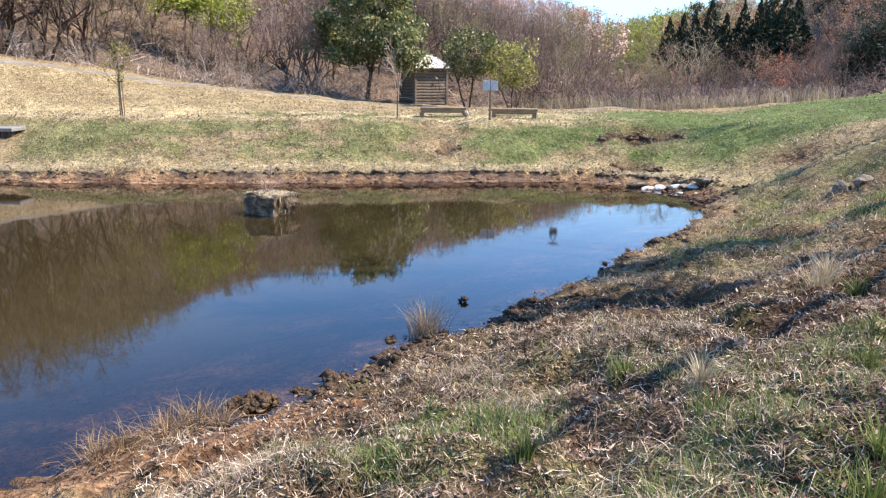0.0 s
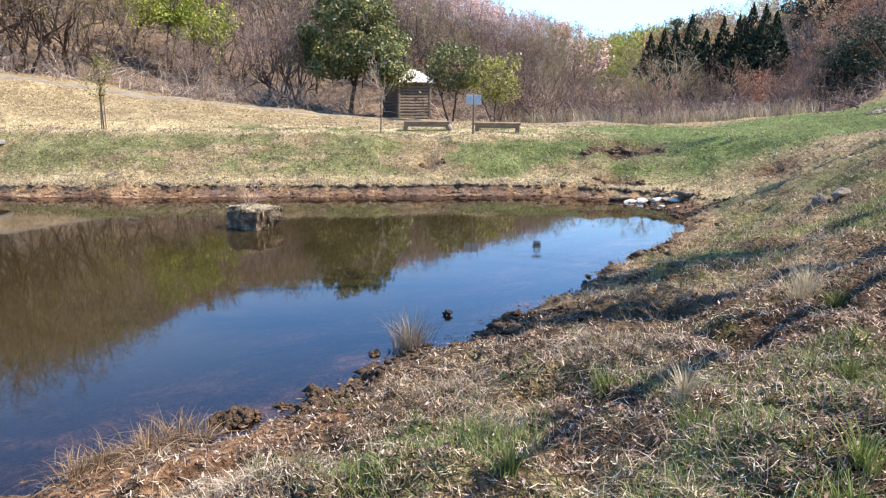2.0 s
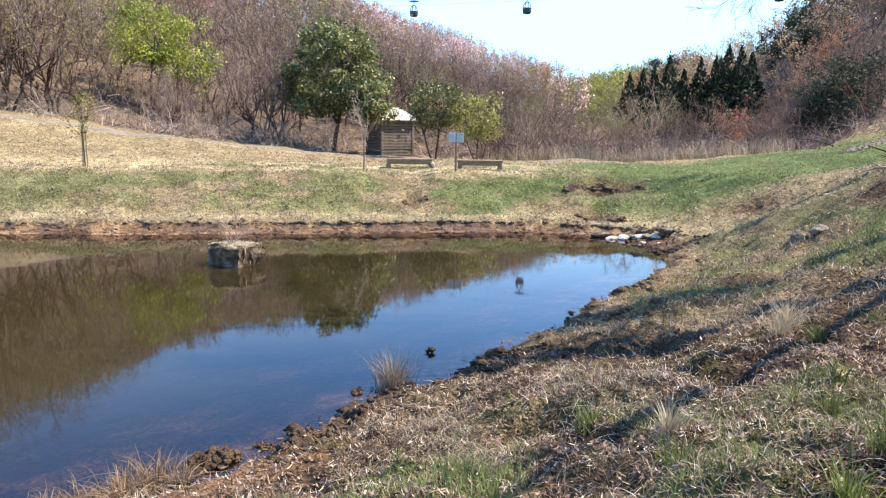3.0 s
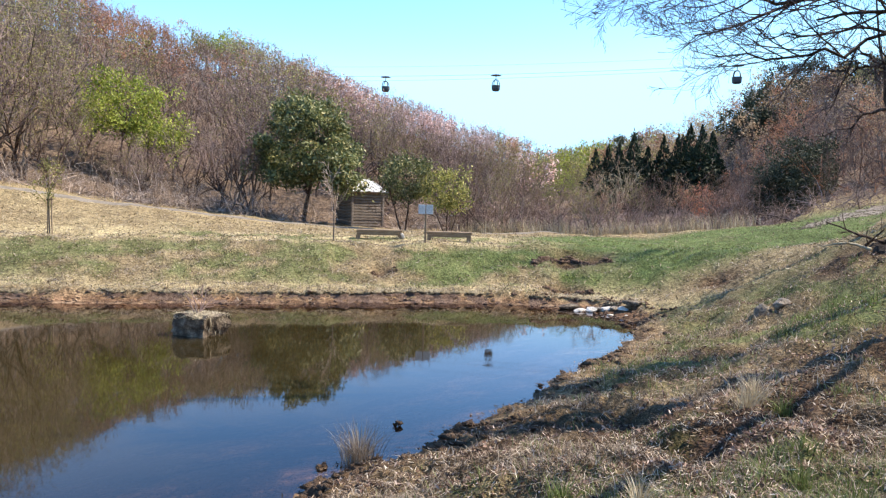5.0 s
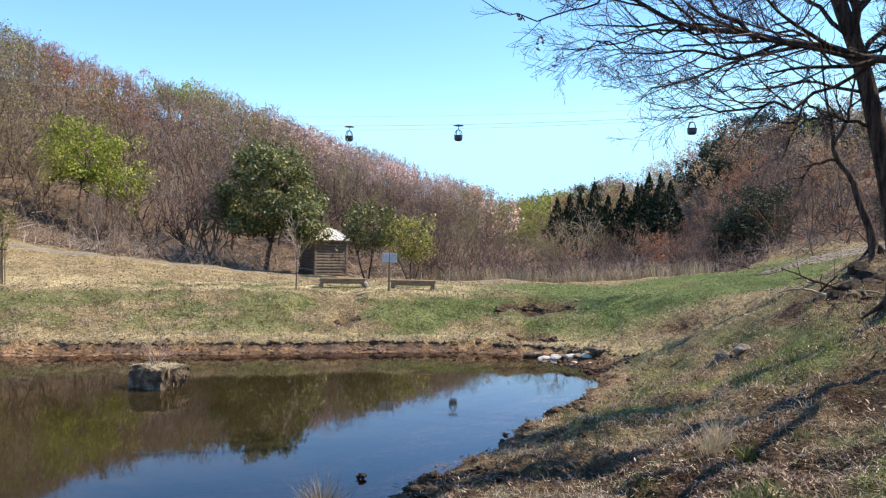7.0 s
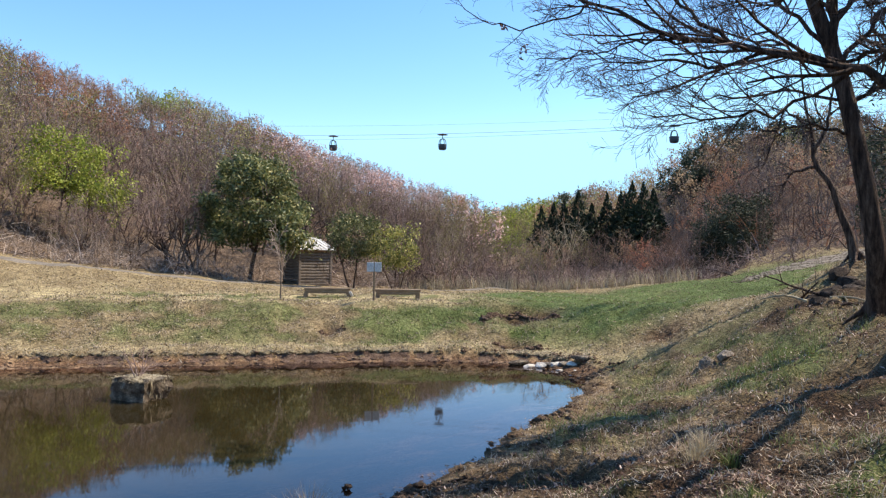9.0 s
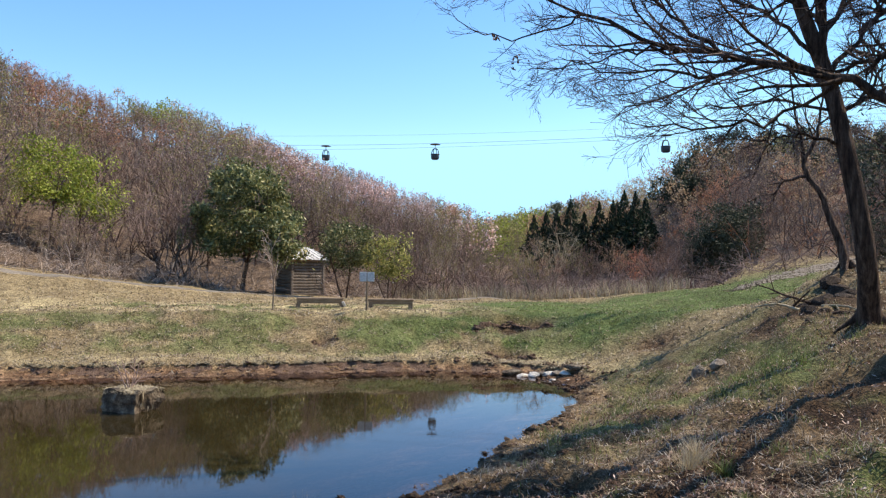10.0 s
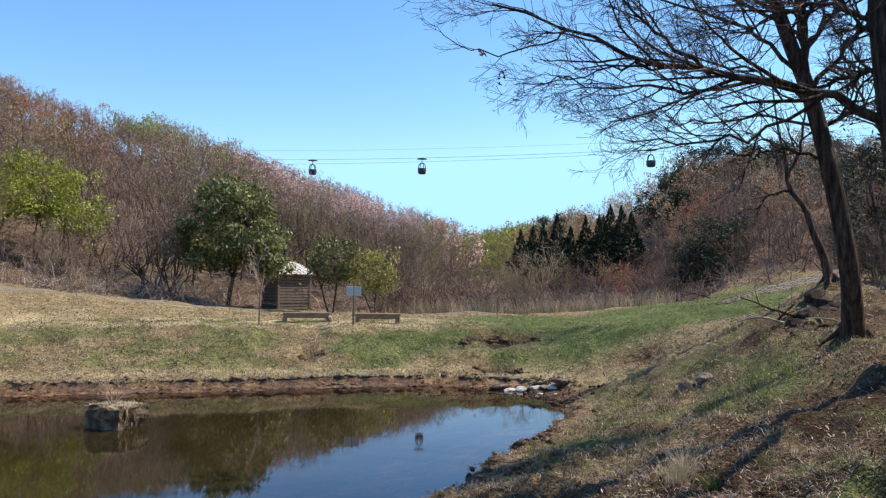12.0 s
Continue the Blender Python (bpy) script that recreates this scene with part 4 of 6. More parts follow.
def woods_kind(az, dist, rng):
    """Which kind of tree grows where: drifts of colour over the hills."""
    u = rng.random()
    rel = dist / float(np.interp(az, SKY_AZ, RIDGE))
    if az < -21.5:
        return "olive" if u < 0.75 else "grey" if u < 0.9 else "brown"
    if az < -14.3 and rel > 0.75:
        return "rust" if u < 0.75 else "olive" if u < 0.9 else "brown"
    if az < -14.3 and rel > 0.6:
        return "rust" if u < 0.3 else "brown" if u < 0.7 else "olive"
    if az < -6.5 and rel > 0.88:
        return "spring" if az > -13.5 and az < -10.5 and u < 0.6 else "olive" if u < 0.75 else "tan"
    if az < -6.5:
        return "brown" if u < 0.38 else "rust" if u < 0.45 else "olive" if u > 0.8 else "grey"
    if az < -1 and rel > 0.82:
        return "rust" if u < 0.4 else "pink" if u < 0.65 else "tan"
    if az < 11.3 and rel > 0.78:
        return "pink" if u < 0.62 else "tan" if u < 0.82 else "rust" if u < 0.92 else "olive"
    if az < 11.3:
        return "olive" if u < 0.4 else "grey" if u < 0.75 else "brown" if u < 0.92 else "pink"
    if az < 17:
        return "spring" if u > 0.75 else "olive" if u > 0.15 else "tan"
    if az < 25:
        return "tan" if u < 0.45 else "rust" if u < 0.65 else "olive"
    if rel > 0.62:
        return "tan" if u < 0.4 else "rust" if u < 0.6 else "olive" if u < 0.72 else "brown"
    return "rust" if u < 0.25 else "tan" if u < 0.45 else "brown" if u < 0.85 else "grey"


def build_woods():
    rng = np.random.default_rng(7)
    made, pool, tones = {}, {k: [[], [], []] for k in KINDS}, {k: [[], [], []] for k in KINDS}
    spots, r = [], 40.2
    while r < 290:
        far = r > 118
        gap = 3.4 + 0.018 * (r - 40) if not far else 9.0
        step = math.degrees(gap / r)
        for az in np.arange(-38 if not far else 9, 47, step):
            a, d = az + rng.uniform(-0.42, 0.42) * step, r + rng.uniform(-0.4, 0.4) * gap
            if d < float(np.interp(a, SKY_AZ, RIDGE)) * 1.05:
                spots.append((a, d))
        r += gap * 0.95
    for az in np.concatenate([np.arange(-38, -8, 1.5), np.arange(-8, 11.5, 0.8), np.arange(24, 46, 1.5)]):
        ridge = float(np.interp(az, SKY_AZ, RIDGE))
        if ridge < 118:
            spots += [(az + rng.uniform(-0.6, 0.6), ridge * share) for share in ((rng.uniform(0.9, 1.02),) if az < -8 or az > 12 else (rng.uniform(0.7, 0.78), rng.uniform(0.8, 0.88), rng.uniform(0.92, 1.02)))]
    stand = []
    for az, r in spots:
        if -7.5 < az < 2.5 and r < 44 or r < 42 and (0 < az < 6 or az > 27) or r < 49 and az > 27:
            continue
        if 13 < az < 25 and 46 < r < 104 or 35.6 < az < 38 and 55 < r < 86:
            continue
        x, y, z = at_ground(az, r)
        kind = woods_kind(az, r, rng)
        ridge = float(np.interp(az, SKY_AZ, RIDGE))
        tall = rng.uniform(0.8, 1.15) * (0.7 if r < 43 else 1.0)
        cap = float(np.interp(az, SKY_AZ, SKY_EL)) * rng.uniform(0.99, 1.06)
        if 11 < az < 26 and r < 84:
            cap = rng.uniform(0.9, 2.2)
        if az > 25 and r < 90:
            tall *= rng.uniform(0.45, 0.75)
        if -21.5 < az < -14 and r < 46.5:
            tall = min(tall, 0.42)
        if -4 < az < 11.5 and r > 0.8 * ridge:
            tall = rng.uniform(0.55, 0.8)
            cap *= 1.04
        if az < -22 and r < 56:
            tall = rng.uniform(1.05, 1.4)
        if r > 0.8 * ridge and not -4 < az < 11.5:
            tall = rng.uniform(0.85, 1.25)
        low = float(np.interp(az, [-32, -27.6, -22.6, -20.6, -14.8, -9.7, -0.2, 7.6, 11, 12], [0.376, 0.346, 0.308, 0.289, 0.255, 0.251, 0.218, 0.18, 0.16, 1.0]))
        tall = min(tall, (r * low - EYE_Z - z) / 6.2, (EYE_Z + r * math.tan(radians(cap)) - z) / 6.4)
        if tall < 0.2:
            continue
        stand.append((kind, az, r, (x, y, z), tall))
    edge = sorted(s[2] for s in stand)[95]
    for kind, az, r, at, tall in stand:
        single = r <= edge
        shapes = KINDS[kind] if single else FAR_KINDS[kind]
        i = rng.integers(0, len(shapes))
        turn = rng.uniform(0, 360)
        if single:
            if (kind, i) not in made:
                tree = thing(kind + "_tree" if kind not in ("grey", "brown") else "bare_tree", (0, 0, 0), 0, WORDS[kind], "tree", "woodland trees")
                for nm, vf, mat in zip(("trunk", "twig_crown", "foliage"), shapes[i], (DARK_BARK if az < -22 else BARK, BROWN_SHADE_TWIG if kind == "brown" else TWIG, BUDS[kind])):
                    if vf:
                        tagged(part(nm, quick_mesh(nm, *vf), mat, tree), kind="" if nm == "trunk" else "stuff")
                tree.matrix_basis = pose(*at, 0, 0, turn) @ Matrix.Diagonal((tall, tall, tall, 1))
                made[kind, i] = tree
            else:
                o = copy_thing(made[kind, i], pose(*at, 0, 0, turn))
                o.scale = (tall, tall, tall)
        else:
            c, s = math.cos(turn), math.sin(turn)
            grow = 1.0
            if r > 118:
                grow = 1.9
                at = (at[0], at[1], at[2] - 6.2 * tall)
            rot = np.array([[c, s, 0], [-s, c, 0], [0, 0, 1]]) * tall * grow
            tone = rng.uniform(-0.5, 0.5)
            for slot, tn, vf in zip(pool[kind], tones[kind], shapes[i]):
                if vf and not (slot is pool[kind][0] and r > 118):
                    slot.append((vf[0] @ rot + np.array(at), vf[1]))
                    tn.append(np.full(len(vf[0]), tone))
    for kind, slots in pool.items():
        for nm, groups, tn, mat in zip(("limbs", "twigs", "buds"), slots, tones[kind], (BARK, BROWN_SHADE_TWIG if kind in ("brown", "rust", "tan") else TWIG, BUDS[kind])):
            if groups:
                o = stuff("far_woods", join(groups), mat, {"limbs": "trunks and limbs of bare trees on the hills", "twigs": "grey-brown twig haze of bare woods on the hills"}.get(nm, WORDS[kind] + " on the hills"), "woods")
                o.data.attributes.new("tone", 'FLOAT', 'POINT').data.foreach_set("value", np.concatenate(tn).astype(np.float32))


build_woods()


def lone_tree(name, seed, az, dist, scale, stems, wide, buds, size, mat, label, slivers=600, bark=None, twig=None, low=0.15):
    """One tree of the woods' edge that stands out."""
    vf = crown_tree(seed, 7.0, wide, stems, 3, 6, 8, slivers, buds, size, True, low)
    t = thing(name, at_ground(az, dist), seed * 37, label, "tree")
    t.scale = (scale, scale, scale)
    for nm, g, m in zip(("trunk", "twig_crown", "foliage"), vf, (bark or BARK, twig or TWIG, mat)):
        if g:
            tagged(part(nm, quick_mesh(nm, *g), m, t), kind="" if nm == "trunk" and stems < 3 else "stuff")


for k, (az, dist, sc) in enumerate(((-29.8, 39.5, 1.05), (-27.0, 40, 1.2), (-24.6, 42, 1.1), (-22.6, 41.5, 0.72))):
    lone_tree("willow", 611 + k, az, dist, sc, 4, 6.6, 1800, (0.11, 0.05), OLIVE, "sprawling dark-limbed tree with olive buds above the path", 800, DARK_BARK)
for k, (az, dist, sc) in enumerate(((-16.8, 40.5, 0.5), (-13.6, 40.5, 0.66), (-11.2, 40, 0.75), (-9.4, 41, 0.7))):
    lone_tree("dark_tree", 621 + k, az, dist, sc, 4, 5.4, 0, (0.1, 0.1), None, "leafless tree with several crooked dark stems by the path", 500, DARK_BARK)
lone_tree("pale_tree", 631, 17.3, 50, 0.62, 3, 6.4, 0, (0.1, 0.1), None, "bare tree with pale spreading branches before dark cedars", 250, REED, REED)
lone_tree("red_shrub", 641, 23.2, 43.2, 0.36, 4, 7.0, 1500, (0.2, 0.13), RED, "low shrub flushed with orange-red buds at the lawn's edge", 400, None, None, 0.1)
lone_tree("pale_shrub", 642, 25.3, 43.5, 0.34, 4, 7.0, 700, (0.16, 0.1), PINK, "low shrub with pale buds at the lawn's edge", 400, None, None, 0.1)
lone_tree("green_shrub", 643, 15.6, 41, 0.34, 4, 7.0, 1200, (0.18, 0.1), OLIVE, "low shrub greening at the lawn's edge", 400, None, None, 0.1)


THICKET = [(6, 0.55, 50, 5, 0.28, 0.0), (3, 0.5, 50, 4, 0.3, -0.02)]


for k, (az, dist, sc) in enumerate(((19.2, 40.5, 0.4), (21.0, 41.2, 0.46), (24.4, 40.4, 0.42), (26.2, 41.5, 0.46), (13.2, 40.6, 0.4), (10.6, 41, 0.45), (31.5, 45, 0.4), (33.4, 46, 0.45), (39.2, 27, 0.36), (40.6, 25, 0.4), (38.4, 31, 0.4))):
    lone_tree("bare_shrub", 661 + k, az, dist, sc, 4, 6.8, 300, (0.1, 0.06), DUSK, "bare twiggy brown shrub at the lawn's edge", 700, None, BROWN_SHADE_TWIG, 0.0)


def build_thicket():
    """Brambles and bare scrub along the woods' foot."""
    rng = np.random.default_rng(17)
    shapes = []
    for s in range(4):
        r2 = np.random.default_rng(900 + s)
        lines = []
        for k in range(7):
            a = r2.uniform(0, 6.28)
            main = limb(r2, (r2.normal(0, 0.35), r2.normal(0, 0.35), -0.1), (math.cos(a) * 1.1, math.sin(a) * 1.1, 1), r2.uniform(1.1, 2.3), 0.014, 0.004, 6, 0.3, -0.1)
            lines.append((0, main))
            ramify(r2, lines, main, 0, THICKET)
        shapes.append(ribbons([(p, r * 1.4) for p, r in (l for _, l in lines)], r2, 3))
    groups, right_groups, hill_groups = [], [], [[], [], []]
    hill = [(az, r) for az in np.arange(27, 45, 1.35) for r in (47, 50, 54, 59, 65, 73, 84, 98)]
    for az, r in hill:
        x, y, z = at_ground(az + rng.uniform(-0.5, 0.5), r + rng.uniform(-3, 3))
        t, k = rng.uniform(0, 6.28), rng.uniform(1.2, 2.1)
        c, s = math.cos(t), math.sin(t)
        v, f = shapes[rng.integers(0, 4)]
        hill_groups[rng.integers(0, 3)].append((v @ (np.array([[c, s, 0], [-s, c, 0], [0, 0, 1]]) * k) + np.array([x, y, z]), f))
    for az in np.arange(-5, 11.5, 0.7):
        for share in (0.62, 0.72, 0.82, 0.93):
            x, y, z = at_ground(az + rng.uniform(-0.4, 0.4), float(np.interp(az, SKY_AZ, RIDGE)) * (share + rng.uniform(-0.04, 0.04)))
            t, k = rng.uniform(0, 6.28), rng.uniform(1.0, 1.6)
            c, s = math.cos(t), math.sin(t)
            v, f = shapes[rng.integers(0, 4)]
            hill_groups[rng.integers(0, 3) // 2].append((v @ (np.array([[c, s, 0], [-s, c, 0], [0, 0, 1]]) * k) + np.array([x, y, z]), f))
    # dark twigs mixed in, partly standing for shade on the right hill
    for mat, g in zip((BROWN_SHADE_TWIG, DARK_TWIG, RUST), hill_groups):
        stuff("hill_brush", join(g), mat, "bare brush on the slope of the hill", "scrub")
    for az in np.arange(-36, 34, 0.76):
        for row in range(2):
            r = (38.6 if az < 6 else 39.2) + row * 2.2 + rng.uniform(-0.5, 0.8)
            a = az + rng.uniform(-0.4, 0.4)
            if -4.4 < a < 1.2 and r < 42.5:
                continue
            x, y, z = at_ground(a, r)
            if y < path_y(x) + 1.6 and a < 8:
                continue
            t, k = rng.uniform(0, 6.28), rng.uniform(0.6, 1.25)
            c, s = math.cos(t), math.sin(t)
            v, f = shapes[rng.integers(0, 4)]
            (groups if a < 5 else right_groups).append((v @ (np.array([[c, s, 0], [-s, c, 0], [0, 0, 1]]) * k) + np.array([x, y, z]), f))
    for az in np.arange(-18, -4.6, 0.8):
        x, y, z = at_ground(az + rng.uniform(-0.4, 0.4), 37.4 + rng.uniform(-0.6, 1.2))
        t, k = rng.uniform(0, 6.28), rng.uniform(0.5, 0.95)
        c, s = math.cos(t), math.sin(t)
        v, f = shapes[rng.integers(0, 4)]
        groups.append((v @ (np.array([[c, s, 0], [-s, c, 0], [0, 0, 1]]) * k) + np.array([x, y, z]), f))
    for az in np.arange(7, 28, 1.05):
        for r in np.arange(43, 58, 4.2):
            x, y, z = at_ground(az + rng.uniform(-0.5, 0.5), r + rng.uniform(-2, 2))
            if 21.3 < az < 26.5 and r < 48:
                continue
            t, k = rng.uniform(0, 6.28), rng.uniform(0.9, 1.5)
            c, s = math.cos(t), math.sin(t)
            v, f = shapes[rng.integers(0, 4)]
            right_groups.append((v @ (np.array([[c, s, 0], [-s, c, 0], [0, 0, 1]]) * k) + np.array([x, y, z]), f))
    stuff("thicket", join(right_groups), TWIG, "bare brown bushes below the cedars", "scrub")
    stuff("thicket", join(groups), SCRUB, "tangled bare grey-brown scrub along the foot of the woods", "scrub")


build_thicket()


def cedar(seed, tall):
    """Dark conical conifer: trunk and drooping sprays."""
    rng = np.random.default_rng(seed)
    trunk = tubes([limb(rng, (0, 0, -0.3), (0, 0, 1), tall, tall * 0.02, 0.03, 8, 0.01, 0)], 7)
    c, tip = [], []
    for k in range(int(tall * 45)):
        h = rng.uniform(0.04, 0.99)
        a = rng.uniform(0, 6.28)
        reach = tall * 0.4 * (1 - h) ** (0.85 if h < 0.6 else 1.0) * rng.uniform(0.8, 1.08) + 0.02
        n = max(2, int(15 * (1 - h) + 2))
        t = rng.uniform(0.1, 1, n) ** 0.5
        (c if h < 0.7 else tip).append(np.stack([np.cos(a) * reach * t, np.sin(a) * reach * t, h * tall - 0.3 * reach * t + rng.normal(0, 0.06, n)], 1))
    sprays = [flakes(rng, np.concatenate(c), 0.09, 0.5, 0.22, 0.3), flakes(rng, np.concatenate(tip), 0.03, 0.42, 0.13, 3.0)]
    return trunk, join(sprays)


def build_cedars():
    shapes = []
    for seed, az, dist, base, top in ((1, 15.9, 57, 0.3, 4.15), (2, 17.6, 59, 0.4, 4.6), (3, 18.6, 66, 0.6, 5.3), (4, 19.6, 59, 0.6, 4.4), (5, 20.7, 60, 0.4, 5.2), (6, 21.7, 58, 0.2, 5.3),
                                      (7, 22.5, 64, 0.3, 6.0), (8, 23.3, 57, 0.2, 5.9), (9, 24.0, 61, 0.3, 5.5), (10, 16.8, 63, 0.5, 4.4), (11, 22.0, 67, 0.5, 5.2)):
        dist *= 1.5
        x, y, z = at_ground(az, dist, 0.3)
        tall = 2.7 + dist * math.tan(radians(top)) - z
        t = thing("cedar", (x, y, z), seed * 40, "tall dark green cedar with a pointed crown", "conifer", "stand of cedars")
        tr, cr = cedar(seed, tall)
        part("trunk", quick_mesh("trunk", *tr), DARK_BARK, t)
        part("crown", quick_mesh("crown", *cr), CEDAR, t)


build_cedars()


def leafy_tree(name, seed, at, tall, bole, wide, leaves, mat, label, stems=1, leaf=(0.2, 0.09), category="tree", clumps=150, loose=0.17, uneven=0.42, lobes=()):
    """Broadleaf evergreen: forked trunk and an uneven crown of many leaves in clumps."""
    rng = np.random.default_rng(seed)
    t = thing(name, at, 0, label, category)
    lines = []
    for s in range(stems):
        a = rng.uniform(0, 6.28)
        main = limb(rng, (0.1 * s * math.cos(a), 0.1 * s * math.sin(a), -0.25), (0.12 * math.cos(a) * stems, 0.12 * math.sin(a) * stems, 1), tall * 0.8, tall * 0.02 / stems ** 0.5, 0.02, 8, 0.08, 0.05)
        lines.append((0, main))
        ramify(rng, lines, main, 0, [(10, 0.42, 50, 5, 0.2, 0.05), (4, 0.5, 45, 4, 0.2, 0.03)])
    lines = [(lev, l) for lev, l in lines if lev == 0 or l[0][0][2] > bole * 0.7]
    part("trunk", quick_mesh("trunk", *tubes([l for _, l in lines], 6)), DARK_BARK, t)
    # clumps over an uneven dome, thinner inside
    mid, half = (tall + bole) / 2, (tall - bole) / 2
    c = []
    per = max(leaves // clumps, 1)
    for k in range(clumps):
        u = rng.normal(0, 1, 3)
        u /= np.linalg.norm(u)
        lump = 1 + uneven * noise.noise(Vector(u) * 1.9 + Vector((seed, 0, 0))) + 0.16 * noise.noise(Vector(u) * 4.3 + Vector((0, seed, 0)))
        u[2] = max(u[2], -0.8)
        q = u * np.array([wide / 2, wide / 2, half]) * lump * rng.uniform(0.55, 1.0) ** 0.6
        c.append(np.repeat((q + np.array([0, 0, mid]))[None], per, 0))
    for lx, ly, lz, lr in lobes:
        for k in range(16):
            q = np.array([lx, ly, lz]) + rng.normal(0, 0.5, 3) * lr * np.array([1, 1, 0.7])
            c.append(np.repeat(q[None], int(per * 0.6), 0))
    part("crown", quick_mesh("crown", *flakes(rng, np.concatenate(c), loose * (0.4 + 0.6 * wide / 5.5) + 0.02, *leaf, -0.3)), mat, t)
    return t


leafy_tree("evergreen_tree", 31, at_ground(-5.75, 40.2), 6.75, 1.8, 5.45, 16500, EVERGREEN, "round-crowned evergreen tree with glossy dark leaves beside the path", 1, (0.24, 0.1), "tree", 120, 0.2, 0.3, ((2.3, -2.5, 2.3, 0.7), (1.9, -2.6, 3.0, 0.8), (-1.6, -0.3, 2.9, 0.9)))
leafy_tree("spring_tree", 601, at_ground(-18.3, 46), 5.4, 1.9, 4.6, 5000, SPRING, "tree in fresh yellow-green leaf at the woods' edge", 2, (0.2, 0.1), "tree", 90, 0.26, 1.0)
leafy_tree("spring_tree", 602, at_ground(-15.7, 45), 4.2, 1.6, 3.2, 2400, SPRING, "smaller tree in fresh yellow-green leaf at the woods' edge", 2, (0.2, 0.1), "tree", 50, 0.26, 1.0)
leafy_tree("young_evergreen", 32, at_ground(1.8, 36.0), 3.5, 1.3, 2.6, 4200, EVERGREEN, "small dark evergreen with slim trunks behind a bench", 2, (0.15, 0.07))
leafy_tree("young_evergreen", 33, at_ground(5.0, 36.0), 3.0, 1.0, 2.4, 2600, YELLOWGREEN, "small spreading evergreen with yellowing leaves behind the notice board", 3, (0.15, 0.07))


def pine(seed, az, dist, top, wide, label):
    x, y, z = at_ground(az, dist, 0.2)
    tall = EYE_Z + dist * math.tan(radians(top)) - z
    leafy_tree("pine", seed, (x, y, z), tall, tall * 0.25, wide, 3400, PINE, label, 1, (0.5, 0.16) if dist > 60 else (0.24, 0.06), "conifer", 60, 0.24, 1.0)


pine(701, 28.6, 112, 9.4, 9, "broad dark pine on the hill's skyline")
pine(702, 30.4, 116, 10.0, 10, "broad dark pine on the hill's skyline")
pine(703, 32.6, 108, 10.0, 9, "tall dark pine on the hill")
pine(704, 35.5, 105, 9.8, 9, "dark pine high on the hillside")
pine(705, 18.0, 120, 5.1, 7, "pine with open tiers above the cedars")
pine(706, 29.0, 46, 5.4, 3.4, "dense dark evergreen on the lower hillside")
pine(707, 30.5, 47, 4.6, 2.8, "dark evergreen low on the hillside")
pine(708, 26.6, 100, 7.3, 7, "dark pine on the shoulder of the hill")
pine(710, 27.6, 98, 6.8, 6, "dark pine on the shoulder of the hill")
pine(711, 27.9, 45, 3.4, 2.4, "dark evergreen low on the hillside")
for k, (az, dist, top, wide) in enumerate(((33.0, 84, 7.0, 4), (38.2, 92, 8.8, 5), (39.2, 70, 8.2, 4), (40.5, 60, 9.6, 6), (34.8, 95, 8.0, 5))):
    pine(720 + k, az, dist, top, wide, "dark evergreen among bare brush on the hillside")
pine(709, 43.0, 60, 9.0, 6, "dark evergreen behind the bank trees")
pine(713, 41.2, 31, 10.5, 3.6, "dark evergreen behind the bank trees")
pine(714, 39.6, 34, 4.0, 3.0, "low dark evergreen behind the bank trees")
pine(715, 29.7, 45, 3.4, 2.4, "dark evergreen low on the hillside")


def reed_fringe():
    rng = np.random.default_rng(23)
    g = []
    for az in np.arange(6, 27, 0.5):
        x, y, z = at_ground(az + rng.uniform(-0.3, 0.3), 38.3 + rng.uniform(-0.4, 0.8))
        n = 45
        a = rng.uniform(0, 6.28, n)
        root = np.array([x, y, z]) + np.stack([rng.normal(0, 0.3, n), rng.normal(0, 0.2, n), np.zeros(n)], 1)
        g.append(blades(root, a, rng.uniform(0.3, 1.0, n), rng.uniform(0.015, 0.03, n), rng.uniform(0.1, 0.6, n), 2, rng))
    stuff("reed_fringe", join(g), REED, "pale dry reeds fringing the lawn before the woods", "reeds")


reed_fringe()
# ---- things on the far bank ----
def bench(at, turn, broken):
    t = thing("bench", at, turn, "low weathered timber bench with a white patch on its leaning leg" if broken else "low weathered timber bench on two block legs", "bench", "benches on the bank")
    seat = part("seat", box((1.62, 0.34, 0.09), (0, 0, 0.29), bevel=0.02), WOOD, t)
    part("rail", box((1.5, 0.07, 0.12), (0, -0.12, 0.2), bevel=0.01), WOOD, seat)
    for s in (-1, 1):
        lean = (0, -22 if s > 0 else 12, 0) if broken else (0, 0, 0)
        part("leg", box((0.15, 0.3, 0.32), (s * 0.7 + (0.05 * s if broken else 0), 0, 0.1), lean, 0.015), WOOD, t)
    if broken:
        part("paint_splash", box((0.1, 0.1, 0.2), (0.83, -0.14, 0.12), (0, -30, 0), 0.02), WHITE_ROCK, t, "small white block on the leg")
    return t


bench(at_ground(-0.05, 27.3), 1.5, True)
bench(at_ground(5.2, 26.9), -4.5, False)


def notice_board(at):
    t = thing("notice_board", at, -4, "small white two-panel notice board on a timber post", "sign")
    part("post", box((0.07, 0.07, 1.4), (0, 0, 0.6), bevel=0.01), WOOD, t)
    for s in (-1, 1):
        part("panel", box((0.23, 0.02, 0.31), (s * 0.128, -0.05, 1.1), (0, 0, 0), 0.004), BOARD, t, "blank white panel")
    return t


notice_board(at_ground(3.4, 25.2))


